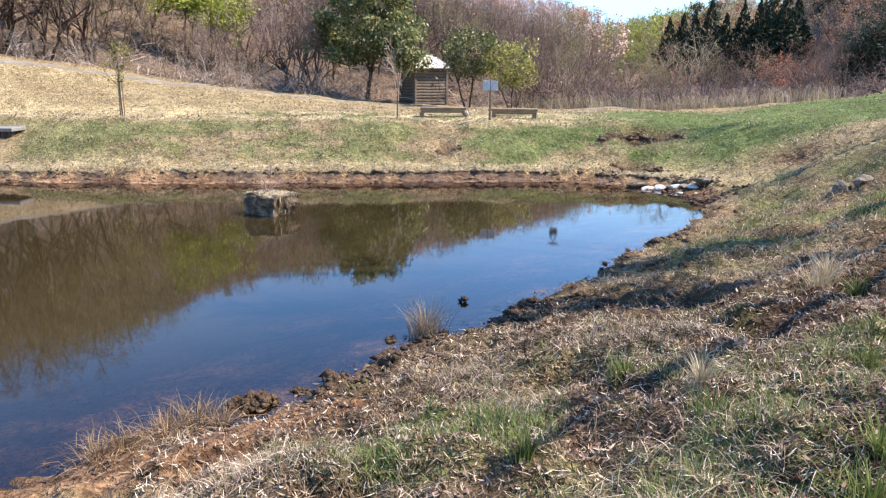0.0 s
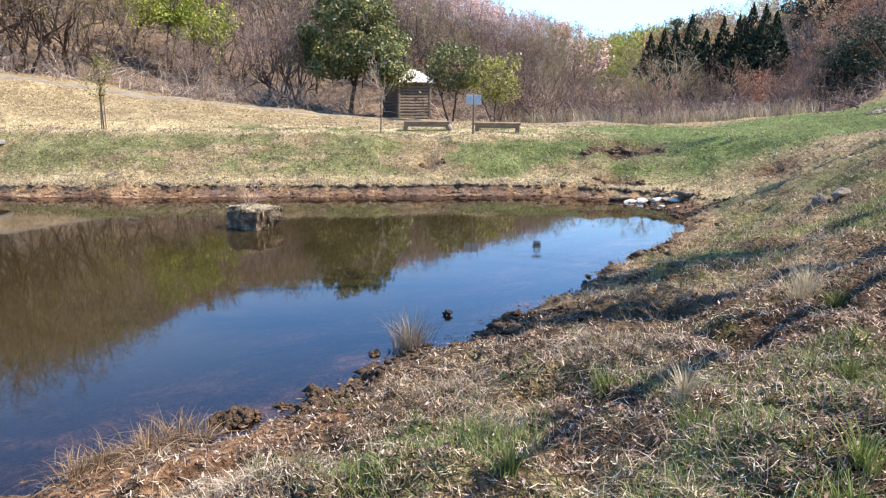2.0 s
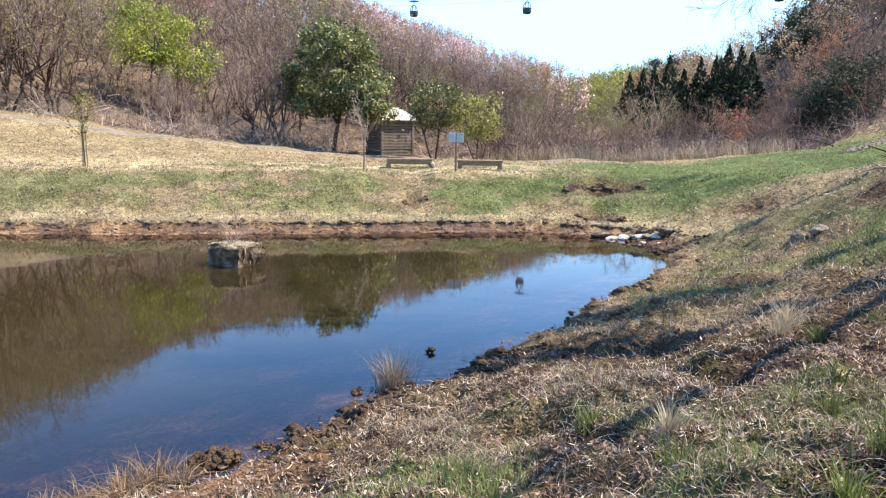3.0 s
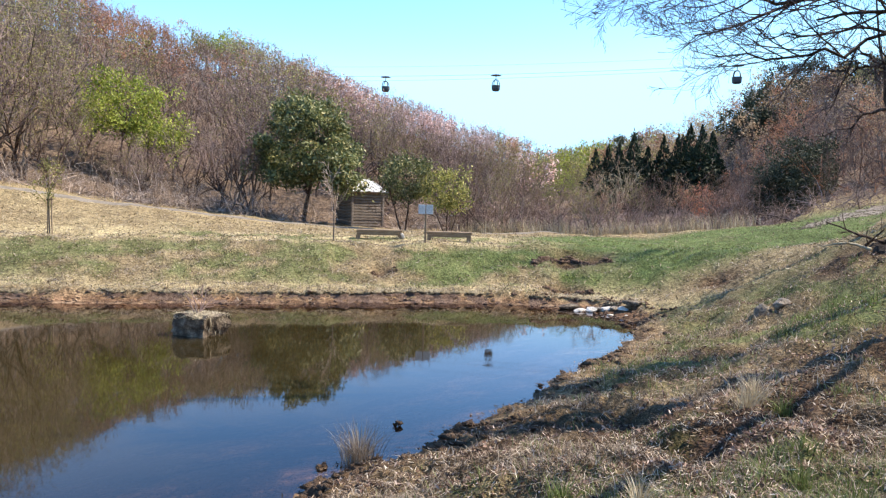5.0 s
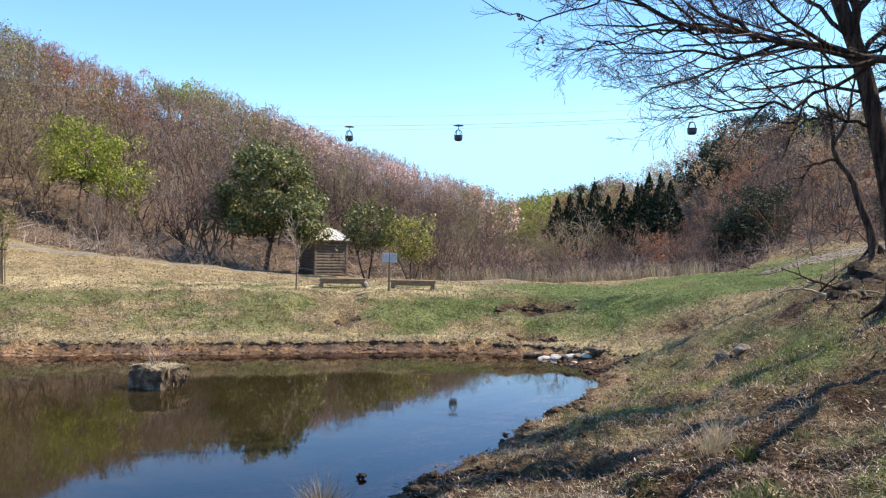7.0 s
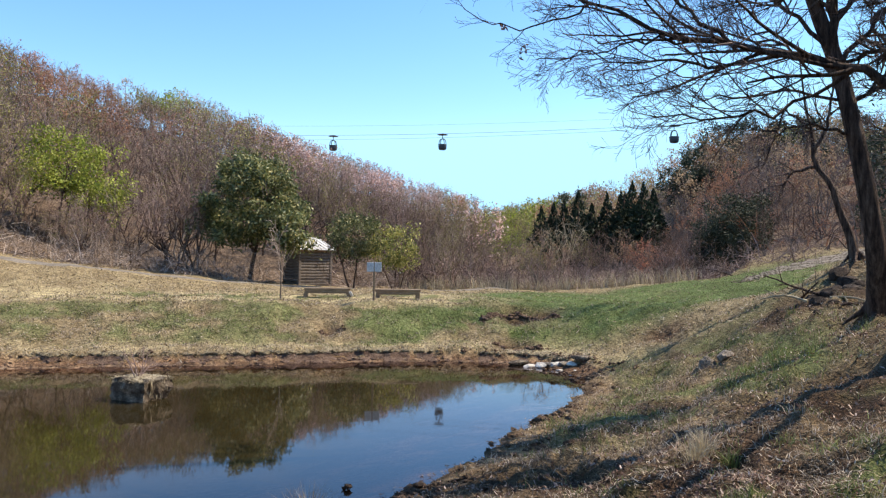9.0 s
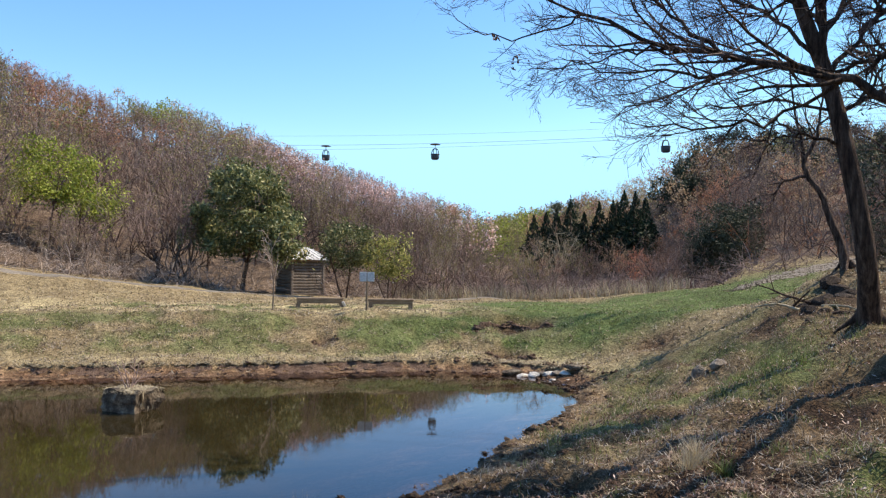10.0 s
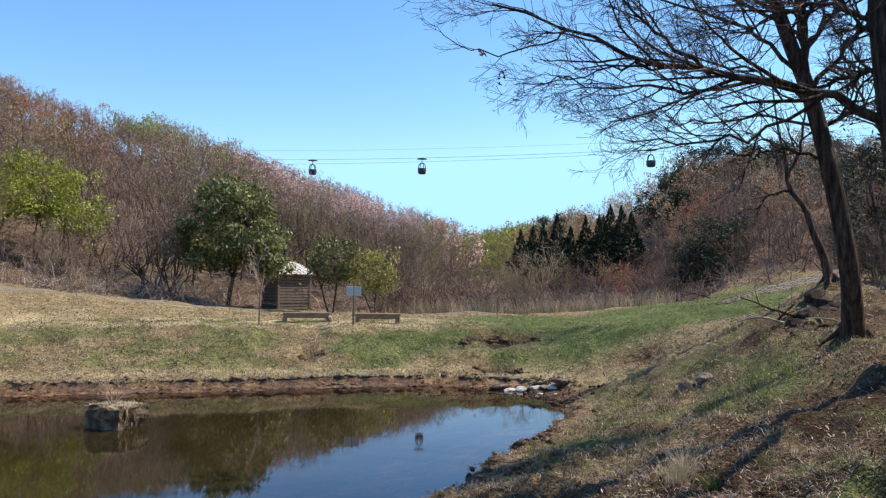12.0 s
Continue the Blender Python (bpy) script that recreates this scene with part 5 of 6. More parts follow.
def hut(at, turn):
    t = thing("hut", at, turn, "small shed of stacked weathered timbers with a pale sheet roof", "shed")
    w, l, h = 1.75, 1.75, 1.95
    n = 13
    course = h / n
    front = box((w - 0.1, 0.08, course * 0.86), bevel=0.025)
    me_front = bpy.data.meshes.new("board")
    front.to_mesh(me_front)
    front.free()
    me_front.materials.append(LOG)
    side = box((0.08, l - 0.1, course * 0.86), bevel=0.025)
    me_side = bpy.data.meshes.new("board")
    side.to_mesh(me_side)
    side.free()
    me_side.materials.append(LOG)
    wall = {}
    for nm, size, pos in (("front", (w - 0.06, 0.04, h), (0, -l / 2 + 0.06, h / 2)), ("back", (w - 0.06, 0.04, h), (0, l / 2 - 0.06, h / 2)),
                          ("left", (0.04, l - 0.2, h), (-w / 2 + 0.06, 0, h / 2)), ("right", (0.04, l - 0.2, h), (w / 2 - 0.06, 0, h / 2))):
        wall[nm] = part("wall", box(size, pos, bevel=0), LOG, t)
    for k in range(n):
        z = (k + 0.5) * course
        for nm, me, pos in (("front", me_front, (0, -l / 2, z)), ("back", me_front, (0, l / 2, z)), ("left", me_side, (-w / 2, 0, z)), ("right", me_side, (w / 2, 0, z))):
            o = new("board", me)
            o.parent = wall[nm]
            o.matrix_basis = pose(*pos)
    for sx in (-1, 1):
        for sy in (-1, 1):
            part("corner_post", box((0.13, 0.13, h + 0.05), (sx * w / 2, sy * l / 2, h / 2), bevel=0.02), LOG, t)
    part("lintel", box((w + 0.1, 0.1, 0.16), (0, -l / 2 - 0.02, h + 0.02), bevel=0.02), RUSTY, t, "red-brown beam")
    part("vent", box((0.1, 0.05, 0.07), (0.12, -l / 2 - 0.06, h * 0.62), bevel=0.01), DARK_BARK, t, "small dark vent")
    roof = part("roof", box((w + 0.5, l + 0.55, 0.06), (0, 0, h + 0.34), (17, 0, 0), 0.01), ROOF, t)
    for k in range(9):
        part("roof_rib", box((0.04, l + 0.55, 0.035), (-w / 2 - 0.15 + k * (w + 0.3) / 8, 0, h + 0.385), (17, 0, 0), 0.008), ROOF, roof)
    for sx in (-1, 1):
        part("gable", box((0.06, l, 0.4), (sx * w / 2, 0, h + 0.1), (8, 0, 0), 0.01), LOG, t)
    return t


hut(at_ground(-1.55, 40.0, 0.16), 28)


def post(at, tall, label, name="marker_post"):
    t = thing(name, at, 0, label, "post")
    part("shaft", box((0.06, 0.06, tall + 0.2), (0, 0, tall / 2 - 0.1), bevel=0.01), WOOD, t)
    part("cap", box((0.08, 0.08, 0.07), (0, 0, tall + 0.02), bevel=0.015), BOARD, t, "pale cap")


post(at_ground(5.35, 36.5), 0.85, "short wooden marker post with a pale cap at the lawn's edge")


def sapling(at, seed, tall, label, staked):
    rng = np.random.default_rng(seed)
    t = thing("sapling", at, 0, label, "sapling", "planted saplings")
    lines = []
    main = limb(rng, (0, 0, -0.15), (0, 0, 1), tall, 0.03, 0.006, 8, 0.05, 0.05)
    lines.append((0, main))
    ramify(rng, lines, main, 0, [(14, 0.36, 36, 5, 0.12, 0.06), (5, 0.45, 35, 3, 0.15, 0.05)] if staked else [(16, 0.3, 38, 6, 0.12, 0.05), (5, 0.5, 38, 4, 0.16, 0.03)])
    part("stem", quick_mesh("stem", *tubes([main], 6)), BARK, t)
    tagged(part("twig_crown", quick_mesh("twig_crown", *tubes([(p, np.maximum(r * 1.2, 0.006)) for lev, (p, r) in lines if lev and p[0][2] > tall * 0.3], 3)), OLIVE if staked else SCRUB, t), kind="stuff")
    if staked:
        tips = np.concatenate([l[0] for lev, l in lines if lev == 2 and l[0][0][2] > tall * 0.5])
        tagged(part("foliage", quick_mesh("foliage", *flakes(rng, tips[rng.integers(0, len(tips), 320)], 0.08, 0.09, 0.05)), OLIVE, t), kind="stuff")
        for s in (-1, 1):
            part("stake", box((0.035, 0.035, 1.4), (s * 0.07, 0, 0.55), (0, s * -0.8, 0), 0.008), WOOD, t, "pale support stake")
        part("tie", box((0.2, 0.06, 0.05), (0, 0, 1.16), (0, 0, 0), 0.01), DARK_BARK, t, "dark tie band")


sapling(at_ground(-3.45, 26.4), 51, 2.5, "leafless young sapling planted beside a bench", False)
sapling(at_ground(-22.65, 29.0), 52, 2.4, "budding sapling tied between two wooden stakes", True)


def slab_bridge(at):
    t = thing("slab_bridge", at, 0, "grey concrete slab with a dark underside at the pond's end", "slab")
    part("slab", box((1.5, 0.8, 0.12), (0, 0, 0.12), bevel=0.02), CONCRETE, t)
    # dark block stands in for the shade beneath the slab
    part("abutment", box((1.3, 0.6, 0.3), (0, 0.05, -0.1), bevel=0.02), DARK_BARK, t, "dark block for the shade under the slab")


slab_bridge(at_ground(-30.4, 26.6, -0.05))

# ---- rocks ----
def stone_mesh(seed, size, rough=0.22, flat_top=None, cuts=3):
    """An irregular chipped stone, cut by random planes."""
    rng = np.random.default_rng(seed)
    b = bmesh.new()
    bmesh.ops.create_icosphere(b, subdivisions=cuts, radius=1)
    planes = [(v / np.linalg.norm(v), rng.uniform(0.62, 0.88)) for v in rng.normal(0, 1, (11, 3))]
    for v in b.verts:
        p = np.array(v.co)
        for nrm, dist in planes:
            over = p @ nrm - dist
            if over > 0:
                p = p - nrm * over * 0.92
        p = p * (1 + rough * (noise.noise(Vector(p * 2.3 + seed)) * 0.5 + noise.noise(Vector(p * 6.1 + seed)) * 0.25))
        if flat_top is not None:
            p[2] = min(p[2], flat_top + 0.05 * noise.noise(Vector(p * 5)))
        v.co = p * np.array(size)
    return b


def rock(name, at, turn, size, mat, label, seed, group="", cuts=3, category="rock"):
    t = thing(name, at, turn, label, category, group)
    part("stone", stone_mesh(seed, size, cuts=cuts), mat, t)
    return t


def rock_island():
    x, y = -3.48, 15.1
    t = thing("rock_island", (x, y, -0.25), -34, "flat-topped dark rock in the pond, capped with dry grass", "rock")
    b = bmesh.new()
    bmesh.ops.create_cube(b, size=1)
    bmesh.ops.subdivide_edges(b, edges=b.edges[:], cuts=9, use_grid_fill=True)
    for v in b.verts:
        p = Vector(v.co)
        q = Vector((p.x * 0.78, p.y * 0.68, p.z * 0.68 + 0.3))
        q.x *= 0.93 + 0.12 * (p.z + 0.5) + (0.05 if p.z > 0.3 else 0)
        n = Vector((noise.noise(p * 3.1), noise.noise(p * 3.1 + Vector((9, 2, 4))), noise.noise(p * 2.7 + Vector((3, 8, 1)))))
        fine = Vector((noise.noise(p * 9), noise.noise(p * 9 + Vector((5, 5, 5))), 0.5 * noise.noise(p * 8 + Vector((1, 7, 2)))))
        crack = 0.07 * max(0, 0.35 - abs(noise.noise(Vector((p.x * 3 + 4, p.y * 3, p.z * 1.2)))) * 2)
        q += n * 0.09 + fine * 0.045
        q -= Vector((p.x, p.y, 0)) * crack * 2
        v.co = q
    part("stone", b, ROCK, t)
    rng = np.random.default_rng(3)
    n = 1500
    r = np.stack([rng.uniform(-0.37, 0.37, n), rng.uniform(-0.32, 0.32, n), 0.62 + rng.normal(0, 0.02, n)], 1)
    part("grass_cap", quick_mesh("grass_cap", *blades(r, rng.uniform(0, 6.28, n), rng.uniform(0.06, 0.13, n), rng.uniform(0.012, 0.024, n), rng.uniform(1.2, 1.9, n), 2, rng)), REED, t, "matted dry grass")
    n = 34
    hang = np.stack([0.4 + rng.normal(0, 0.025, n), rng.uniform(-0.34, 0.34, n), 0.6 - 0.3 * rng.random(n) ** 1.6], 1)
    part("hanging_straw", quick_mesh("hanging_straw", *flakes(rng, hang, 0.015, 0.16, 0.022, 4.0)), REED, t, "straw and roots hanging over the edge")
    lines = []
    for k in range(6):
        a = rng.uniform(0, 6.28)
        m = limb(rng, (-0.12, 0.05, 0.58), (math.cos(a) * 0.7, math.sin(a) * 0.5, 1), rng.uniform(0.45, 0.8), 0.014, 0.005, 5, 0.1, 0.02)
        lines.append((0, m))
        ramify(rng, lines, m, 0, [(4, 0.5, 40, 3, 0.15, 0.02)])
    part("twig_bush", quick_mesh("twig_bush", *tubes([l for _, l in lines], 4)), TWIG, t, "bare grey twigs")


rock_island()
for k, (x, y, s, m) in enumerate(((4.95, 19.35, 0.2, ROCK), (5.15, 19.0, 0.19, WHITE_ROCK), (5.42, 18.95, 0.2, WHITE_ROCK), (5.62, 18.9, 0.12, GREY_ROCK), (5.82, 18.85, 0.17, WHITE_ROCK), (5.98, 18.75, 0.14, GREY_ROCK),
                                  (6.12, 18.55, 0.16, WHITE_ROCK), (6.35, 18.4, 0.22, ROCK), (5.72, 18.3, 0.07, WHITE_ROCK), (6.0, 17.9, 0.06, WHITE_ROCK))):
    rock("shore_stone", (x, y, max(height(x, y), -0.05) + s * 0.25), k * 47, (s * 1.5, s * 0.9, s * 0.48), m, {ROCK: "dark wet stone at the water's edge", WHITE_ROCK: "sun-bleached white stone at the water's edge", GREY_ROCK: "grey stone among white ones at the water's edge"}[m], 70 + k, "stones at the water's edge", 2)
bx, by, bz = at_ground(27.8, 15.6, 0.06)
rock("boulder", (bx, by, bz + 0.12), 20, (0.2, 0.17, 0.2), GREY_ROCK, "weathered grey boulder half sunk in the grass bank", 91, "bank boulders")
bx, by, bz = at_ground(29.0, 15.5, 0.05)
rock("boulder", (bx, by, bz + 0.12), 70, (0.24, 0.17, 0.13), GREY_ROCK, "pale flat boulder lying beside another in the grass", 92, "bank boulders")

# ---- cable cars ----
def line_at(az, dist, el):
    x, y = polar(az, dist)
    return x, y, EYE_Z + dist * math.tan(radians(el))


def gondola(at, turn):
    t = thing("cable_car", at, turn, "small round cable-car cabin with a dark tub", "cable car", "cable cars")
    b = bmesh.new()
    prof = [(0.15, -1.02), (0.42, -0.98), (0.56, -0.85), (0.6, -0.55), (0.6, -0.25), (0.56, -0.22)]
    n = 20
    rings = [[b.verts.new((r * math.cos(2 * math.pi * k / n), r * math.sin(2 * math.pi * k / n), z)) for k in range(n)] for r, z in prof]
    for lo, hi in zip(rings, rings[1:]):
        for k in range(n):
            b.faces.new((lo[k], lo[(k + 1) % n], hi[(k + 1) % n], hi[k]))
    b.faces.new(rings[0][::-1])
    part("tub", b, CABIN, t)
    for k in range(4):
        a = k * math.pi / 2 + 0.5
        s = np.linspace(0, 1, 9)
        r = 0.58 * np.cos(s * math.pi / 2) ** 0.6
        part("hoop", quick_mesh("hoop", *tubes([(np.stack([r * math.cos(a), r * math.sin(a), -0.25 + 0.85 * np.sin(s * math.pi / 2)], 1), np.full(9, 0.06))], 6)), CABIN, t)
    part("rim", quick_mesh("rim", *tubes([(np.stack([0.6 * np.cos(np.linspace(0, 6.2832, 21)), 0.6 * np.sin(np.linspace(0, 6.2832, 21)), np.full(21, -0.23)], 1), np.full(21, 0.05))], 6)), CABIN, t)
    part("hanger", quick_mesh("hanger", *tubes([(np.array([(0, 0, 0.55), (0, 0.02, 0.9), (0, 0, 1.3)]), np.full(3, 0.05))], 6)), CABIN, t)
    b = bmesh.new()
    bmesh.ops.create_cone(b, cap_ends=True, segments=20, radius1=0.78, radius2=0.25, depth=0.16, matrix=pose(0, 0, 1.28))
    part("canopy", b, CABIN, t)
    return t


def on_line(az):
    """The main rope where it crosses an azimuth."""
    p, q = np.array(line_at(*ROPE[0])), np.array(line_at(*ROPE[1]))
    k = math.tan(radians(az))
    s = (k * p[1] - p[0]) / ((q[0] - p[0]) - k * (q[1] - p[1]))
    at = p * (1 - s) + q * s
    return at[0], at[1], at[2] - 4 * s * (1 - s) * 1.3


ROPE = ((-9, 130, 8.75), (44, 105, 10.0))
for az in (8.4, 0.2, 25.4):
    x, y, z = on_line(az)
    gondola((x, y, z - 1.36), az * 3)


def cable(name, points, radius, label):
    p = np.array(points)
    s = np.linspace(0, 1, 60)[:, None]
    line = p[0] * (1 - s) + p[1] * s
    line[:, 2] -= (4 * s * (1 - s))[:, 0] * p[2][0]
    me = quick_mesh(name, *tubes([(line, np.full(60, radius))], 5))
    me.materials.append(STEEL)
    tagged(new(name, me), label, "cable", "ropeway cables")


cable("cable", [line_at(*ROPE[0]), line_at(*ROPE[1]), (1.3, 0, 0)], 0.022, "steel ropeway cable strung across the valley")
cable("cable", [line_at(-9, 134, 8.4), line_at(44, 110, 9.85), (1.3, 0, 0)], 0.018, "steel ropeway cable strung across the valley")
cable("cable", [line_at(-9, 130, 9.4), line_at(44, 105, 10.4), (1.2, 0, 0)], 0.012, "thin signal cable above the ropeway")


def hill_cabin(at):
    t = thing("hill_cabin", at, 30, "small red-brown wooden cabin among trees on the hillside", "cabin")
    part("wall", box((1.8, 1.6, 3.9), (0, 0, 0.15), bevel=0.03), RUSTY, t)
    part("roof", box((2.1, 2.0, 0.14), (0, 0, 2.2), (8, 0, 0), 0.03), DARK_BARK, t, "dark roof")


hill_cabin(line_at(36.4, 84, 5.9))
# ---- trees on the near bank ----
def spot(az, el, dist):
    x, y = polar(az, dist)
    return np.array([x, y, EYE_Z + dist * math.tan(radians(el))])


def spline(pts, n):
    p = np.array(pts, float)
    t = np.linspace(0, len(p) - 1, n)
    out = []
    for u in t:
        i = min(int(u), len(p) - 2)
        f = u - i
        a, b, c, d = p[max(i - 1, 0)], p[i], p[i + 1], p[min(i + 2, len(p) - 1)]
        out.append(0.5 * (2 * b + (c - a) * f + (2 * a - 5 * b + 4 * c - d) * f * f + (3 * b - a - 3 * c + d) * f ** 3))
    return np.array(out)


FANNED = [(15, 0.36, 32, 9, 0.09, 0.005), (9, 0.5, 33, 7, 0.13, 0.012), (6, 0.5, 34, 5, 0.17, 0.02)]
DENSE = [(22, 0.4, 35, 8, 0.1, 0.005), (10, 0.5, 34, 6, 0.13, 0.012), (6, 0.5, 34, 4, 0.16, 0.02)]
SPARSE = [(7, 0.24, 36, 6, 0.14, 0.0), (5, 0.45, 36, 4, 0.16, 0.01)]


def bank_tree(name, label, seed, trunk, r0, r1, limbs, plan=FANNED):
    """A leafless tree: trunk and chosen limbs, each with fans of fine branches."""
    rng = np.random.default_rng(seed)
    base = trunk[0]
    t = thing(name, tuple(base), 0, label, "tree", "trees on the near bank")
    main = spline(trunk, 16) - base
    rad = np.linspace(r0, r1, 16)
    rad[0] *= 1.45
    rad[1] *= 1.12
    v, f = tubes([(main, rad)], 14)
    part("trunk", smooth(quick_mesh("trunk", v, f)), DARK_BARK, t)
    for k in range(5):
        a = k * 1.26 + rng.uniform(0, 0.5)
        ro = limb(rng, (0.6 * r0 * math.cos(a), 0.6 * r0 * math.sin(a), 0.3), (math.cos(a), math.sin(a), -1.0), 0.62, r0 * 0.42, r0 * 0.1, 5, 0.08, 0.02)
        part("root", smooth(quick_mesh("root", *tubes([ro], 7))), DARK_BARK, t)
    twigs = []
    for pts, a, b, *own in limbs:
        bend = rng.normal(0, 0.035, (14, 3))
        bend[0] = 0
        line = (spline(pts, 14) - base + bend, np.linspace(a, b, 14))
        part("limb", smooth(quick_mesh("limb", *tubes([line], 8))), DARK_BARK, t)
        ramify(rng, twigs, line, 0, own[0] if own else plan)
    for lev, nm, sides in ((1, "branch_fan", 5), (2, "twig_fan", 4), (3, "twig_haze", 3)):
        ls = [l for level, l in twigs if level == lev]
        if ls:
            tagged(part(nm, quick_mesh(nm, *(tubes(ls, sides) if lev < 3 else ribbons([(p, r * 1.2) for p, r in ls], rng, 4))), DARK_BARK if lev == 1 else DARK_TWIG, t), kind="stuff")
    return t


b1 = np.array(at_ground(38.4, 14.5, 0.1))
bank_tree("bank_tree", "leafless leaning tree with dark furrowed bark on the pond bank", 5,
          [b1, spot(38.1, 2.3, 14), spot(36.3, 11.8, 14), spot(34.2, 18.2, 13.8), spot(32.4, 25, 13.6), spot(31, 33, 13.4)], 0.17, 0.07,
          [([spot(35.4, 14.2, 13.9), spot(32.5, 17.4, 13.6), spot(28, 19.6, 13.2), spot(23.5, 21.2, 12.8)], 0.04, 0.01),
           ([spot(36.6, 10.6, 14), spot(33, 11.6, 13.8), spot(29.5, 11.6, 13.4), spot(26.5, 11.8, 13)], 0.03, 0.007),
           ([spot(36.9, 8.6, 14), spot(34.6, 9.5, 13.6), spot(32.6, 9.2, 13.3), spot(30.2, 9.6, 13)], 0.03, 0.007),
           ([spot(36.0, 12.5, 14), spot(33, 14.6, 14.2), spot(29.5, 15.8, 14.2), spot(26.0, 17.2, 14)], 0.035, 0.008),
           ([spot(35.95, 13.0, 14), spot(35.5, 16.5, 13.8), spot(35.3, 19.8, 13.6), spot(35.8, 26, 13.4)], 0.085, 0.05),
           ([spot(35.6, 16.2, 13.9), spot(37.6, 18.4, 14), spot(39.0, 20.4, 14.2), spot(40.5, 23, 14.4)], 0.045, 0.014, DENSE),
           ([spot(36.7, 10, 14), spot(37.8, 11.6, 14.2), spot(39.2, 13.2, 14.5), spot(41.5, 16, 14.8)], 0.04, 0.01, DENSE),
           ([spot(35.8, 13.2, 14), spot(38, 15.5, 14.4), spot(41, 19, 14.8), spot(44, 23, 15)], 0.05, 0.015, DENSE),
           ([spot(35.3, 16.8, 13.8), spot(36.7, 20, 14), spot(37.6, 24, 14.2), spot(38.2, 28, 14.4)], 0.045, 0.012, DENSE),
           ([spot(35.5, 16.5, 13.8), spot(33.6, 19.4, 13.6), spot(32.2, 22, 13.4)], 0.035, 0.01, DENSE),
           ([spot(35.3, 18, 13.7), spot(37.4, 19.2, 14), spot(40, 20.4, 14.2)], 0.035, 0.01, DENSE),
           ([spot(34.4, 17.6, 13.8), spot(31.6, 19.6, 13.4), spot(28.6, 21.4, 13), spot(25, 23.5, 12.6)], 0.035, 0.01)])
b2 = np.array(at_ground(43.2, 11.5, 0.1))
bank_tree("bank_tree", "large leafless tree with a long limb over the bank", 6,
          [b2, spot(42.6, 3, 11.5), spot(41.4, 9.6, 11.4), spot(40.7, 15, 11.4), spot(40.3, 19.5, 11.5), spot(41.2, 26, 11.9), spot(42.5, 33, 12.4)], 0.35, 0.055,
          [([spot(41.4, 9.8, 11.4), spot(38.6, 12.1, 11.2), spot(35.8, 13.5, 11.0), spot(30, 14.8, 10.7), spot(24.5, 16.3, 10.4), spot(19.2, 18.7, 10.1), spot(13.8, 20.6, 9.8)], 0.075, 0.009),
           ([spot(33, 14.2, 10.9), spot(29, 13.9, 10.6), spot(25, 14.3, 10.2), spot(21, 14.7, 9.9), spot(17.5, 15.8, 9.6)], 0.03, 0.004),
           ([spot(37, 12.9, 11.1), spot(33, 10.8, 10.8), spot(28.8, 10.2, 10.4), spot(25.2, 10.5, 10.2), spot(22.2, 11, 10)], 0.028, 0.004),
           ([spot(27, 15.6, 10.5), spot(23, 15.8, 10.2), spot(19, 15.2, 10.0), spot(15.2, 14.9, 9.9)], 0.02, 0.003, SPARSE),
           ([spot(19.4, 18.6, 10.1), spot(16.4, 17.3, 9.8), spot(12.6, 17.2, 9.6), spot(8.6, 19.2, 9.4)], 0.016, 0.003, SPARSE),
           ([spot(29.5, 14.9, 10.7), spot(26.2, 17.8, 10.5), spot(23.2, 20.6, 10.3), spot(20, 23, 10.1)], 0.03, 0.008),
           ([spot(40.9, 19, 11.5), spot(36, 22, 11.2), spot(30, 23.5, 10.8), spot(24, 24.5, 10.4)], 0.06, 0.01),
           ([spot(41.2, 14, 11.4), spot(38.5, 13.9, 11.4), spot(36.5, 13.4, 11.6)], 0.045, 0.02),
           ([spot(40.7, 15.5, 11.4), spot(38.9, 17.4, 11.2), spot(36.9, 20.4, 11)], 0.035, 0.008, DENSE),
           ([spot(40.6, 16.5, 11.4), spot(37.5, 18.6, 11.6), spot(34.5, 18.4, 11.8), spot(31.5, 17.6, 11.8), spot(28.5, 18.2, 11.7)], 0.035, 0.006, DENSE),
           ([np.array((7.75, 8.25, 4.7)), np.array((8.75, 7.9, 5.8)), np.array((8.2, 7.1, 6.5)), np.array((7.1, 6.0, 6.7)), np.array((6.2, 5.35, 6.7)), np.array((5.2, 4.3, 6.7))], 0.08, 0.03, SPARSE),
           ([np.array((7.3, 6.2, 6.7)), np.array((6.2, 5.4, 6.9)), np.array((5.15, 5.05, 6.6)), np.array((4.4, 5.7, 6.5))], 0.035, 0.015, SPARSE)])
rng_w = np.random.default_rng(15)
for az, el in ((14.5, 15.7), (14.4, 15.1), (13.0, 17.2)):
    tree_r = bpy.data.objects["bank_tree.001"]
    part("withered_leaf", quick_mesh("withered_leaf", *flakes(rng_w, np.repeat((spot(az, el, 9.8) - np.array(tree_r.location))[None], 7, 0), 0.025, 0.09, 0.04)), LEAVES, tree_r, "dry brown leaf")
b3 = np.array(at_ground(37.1, 21.5, 0.1))
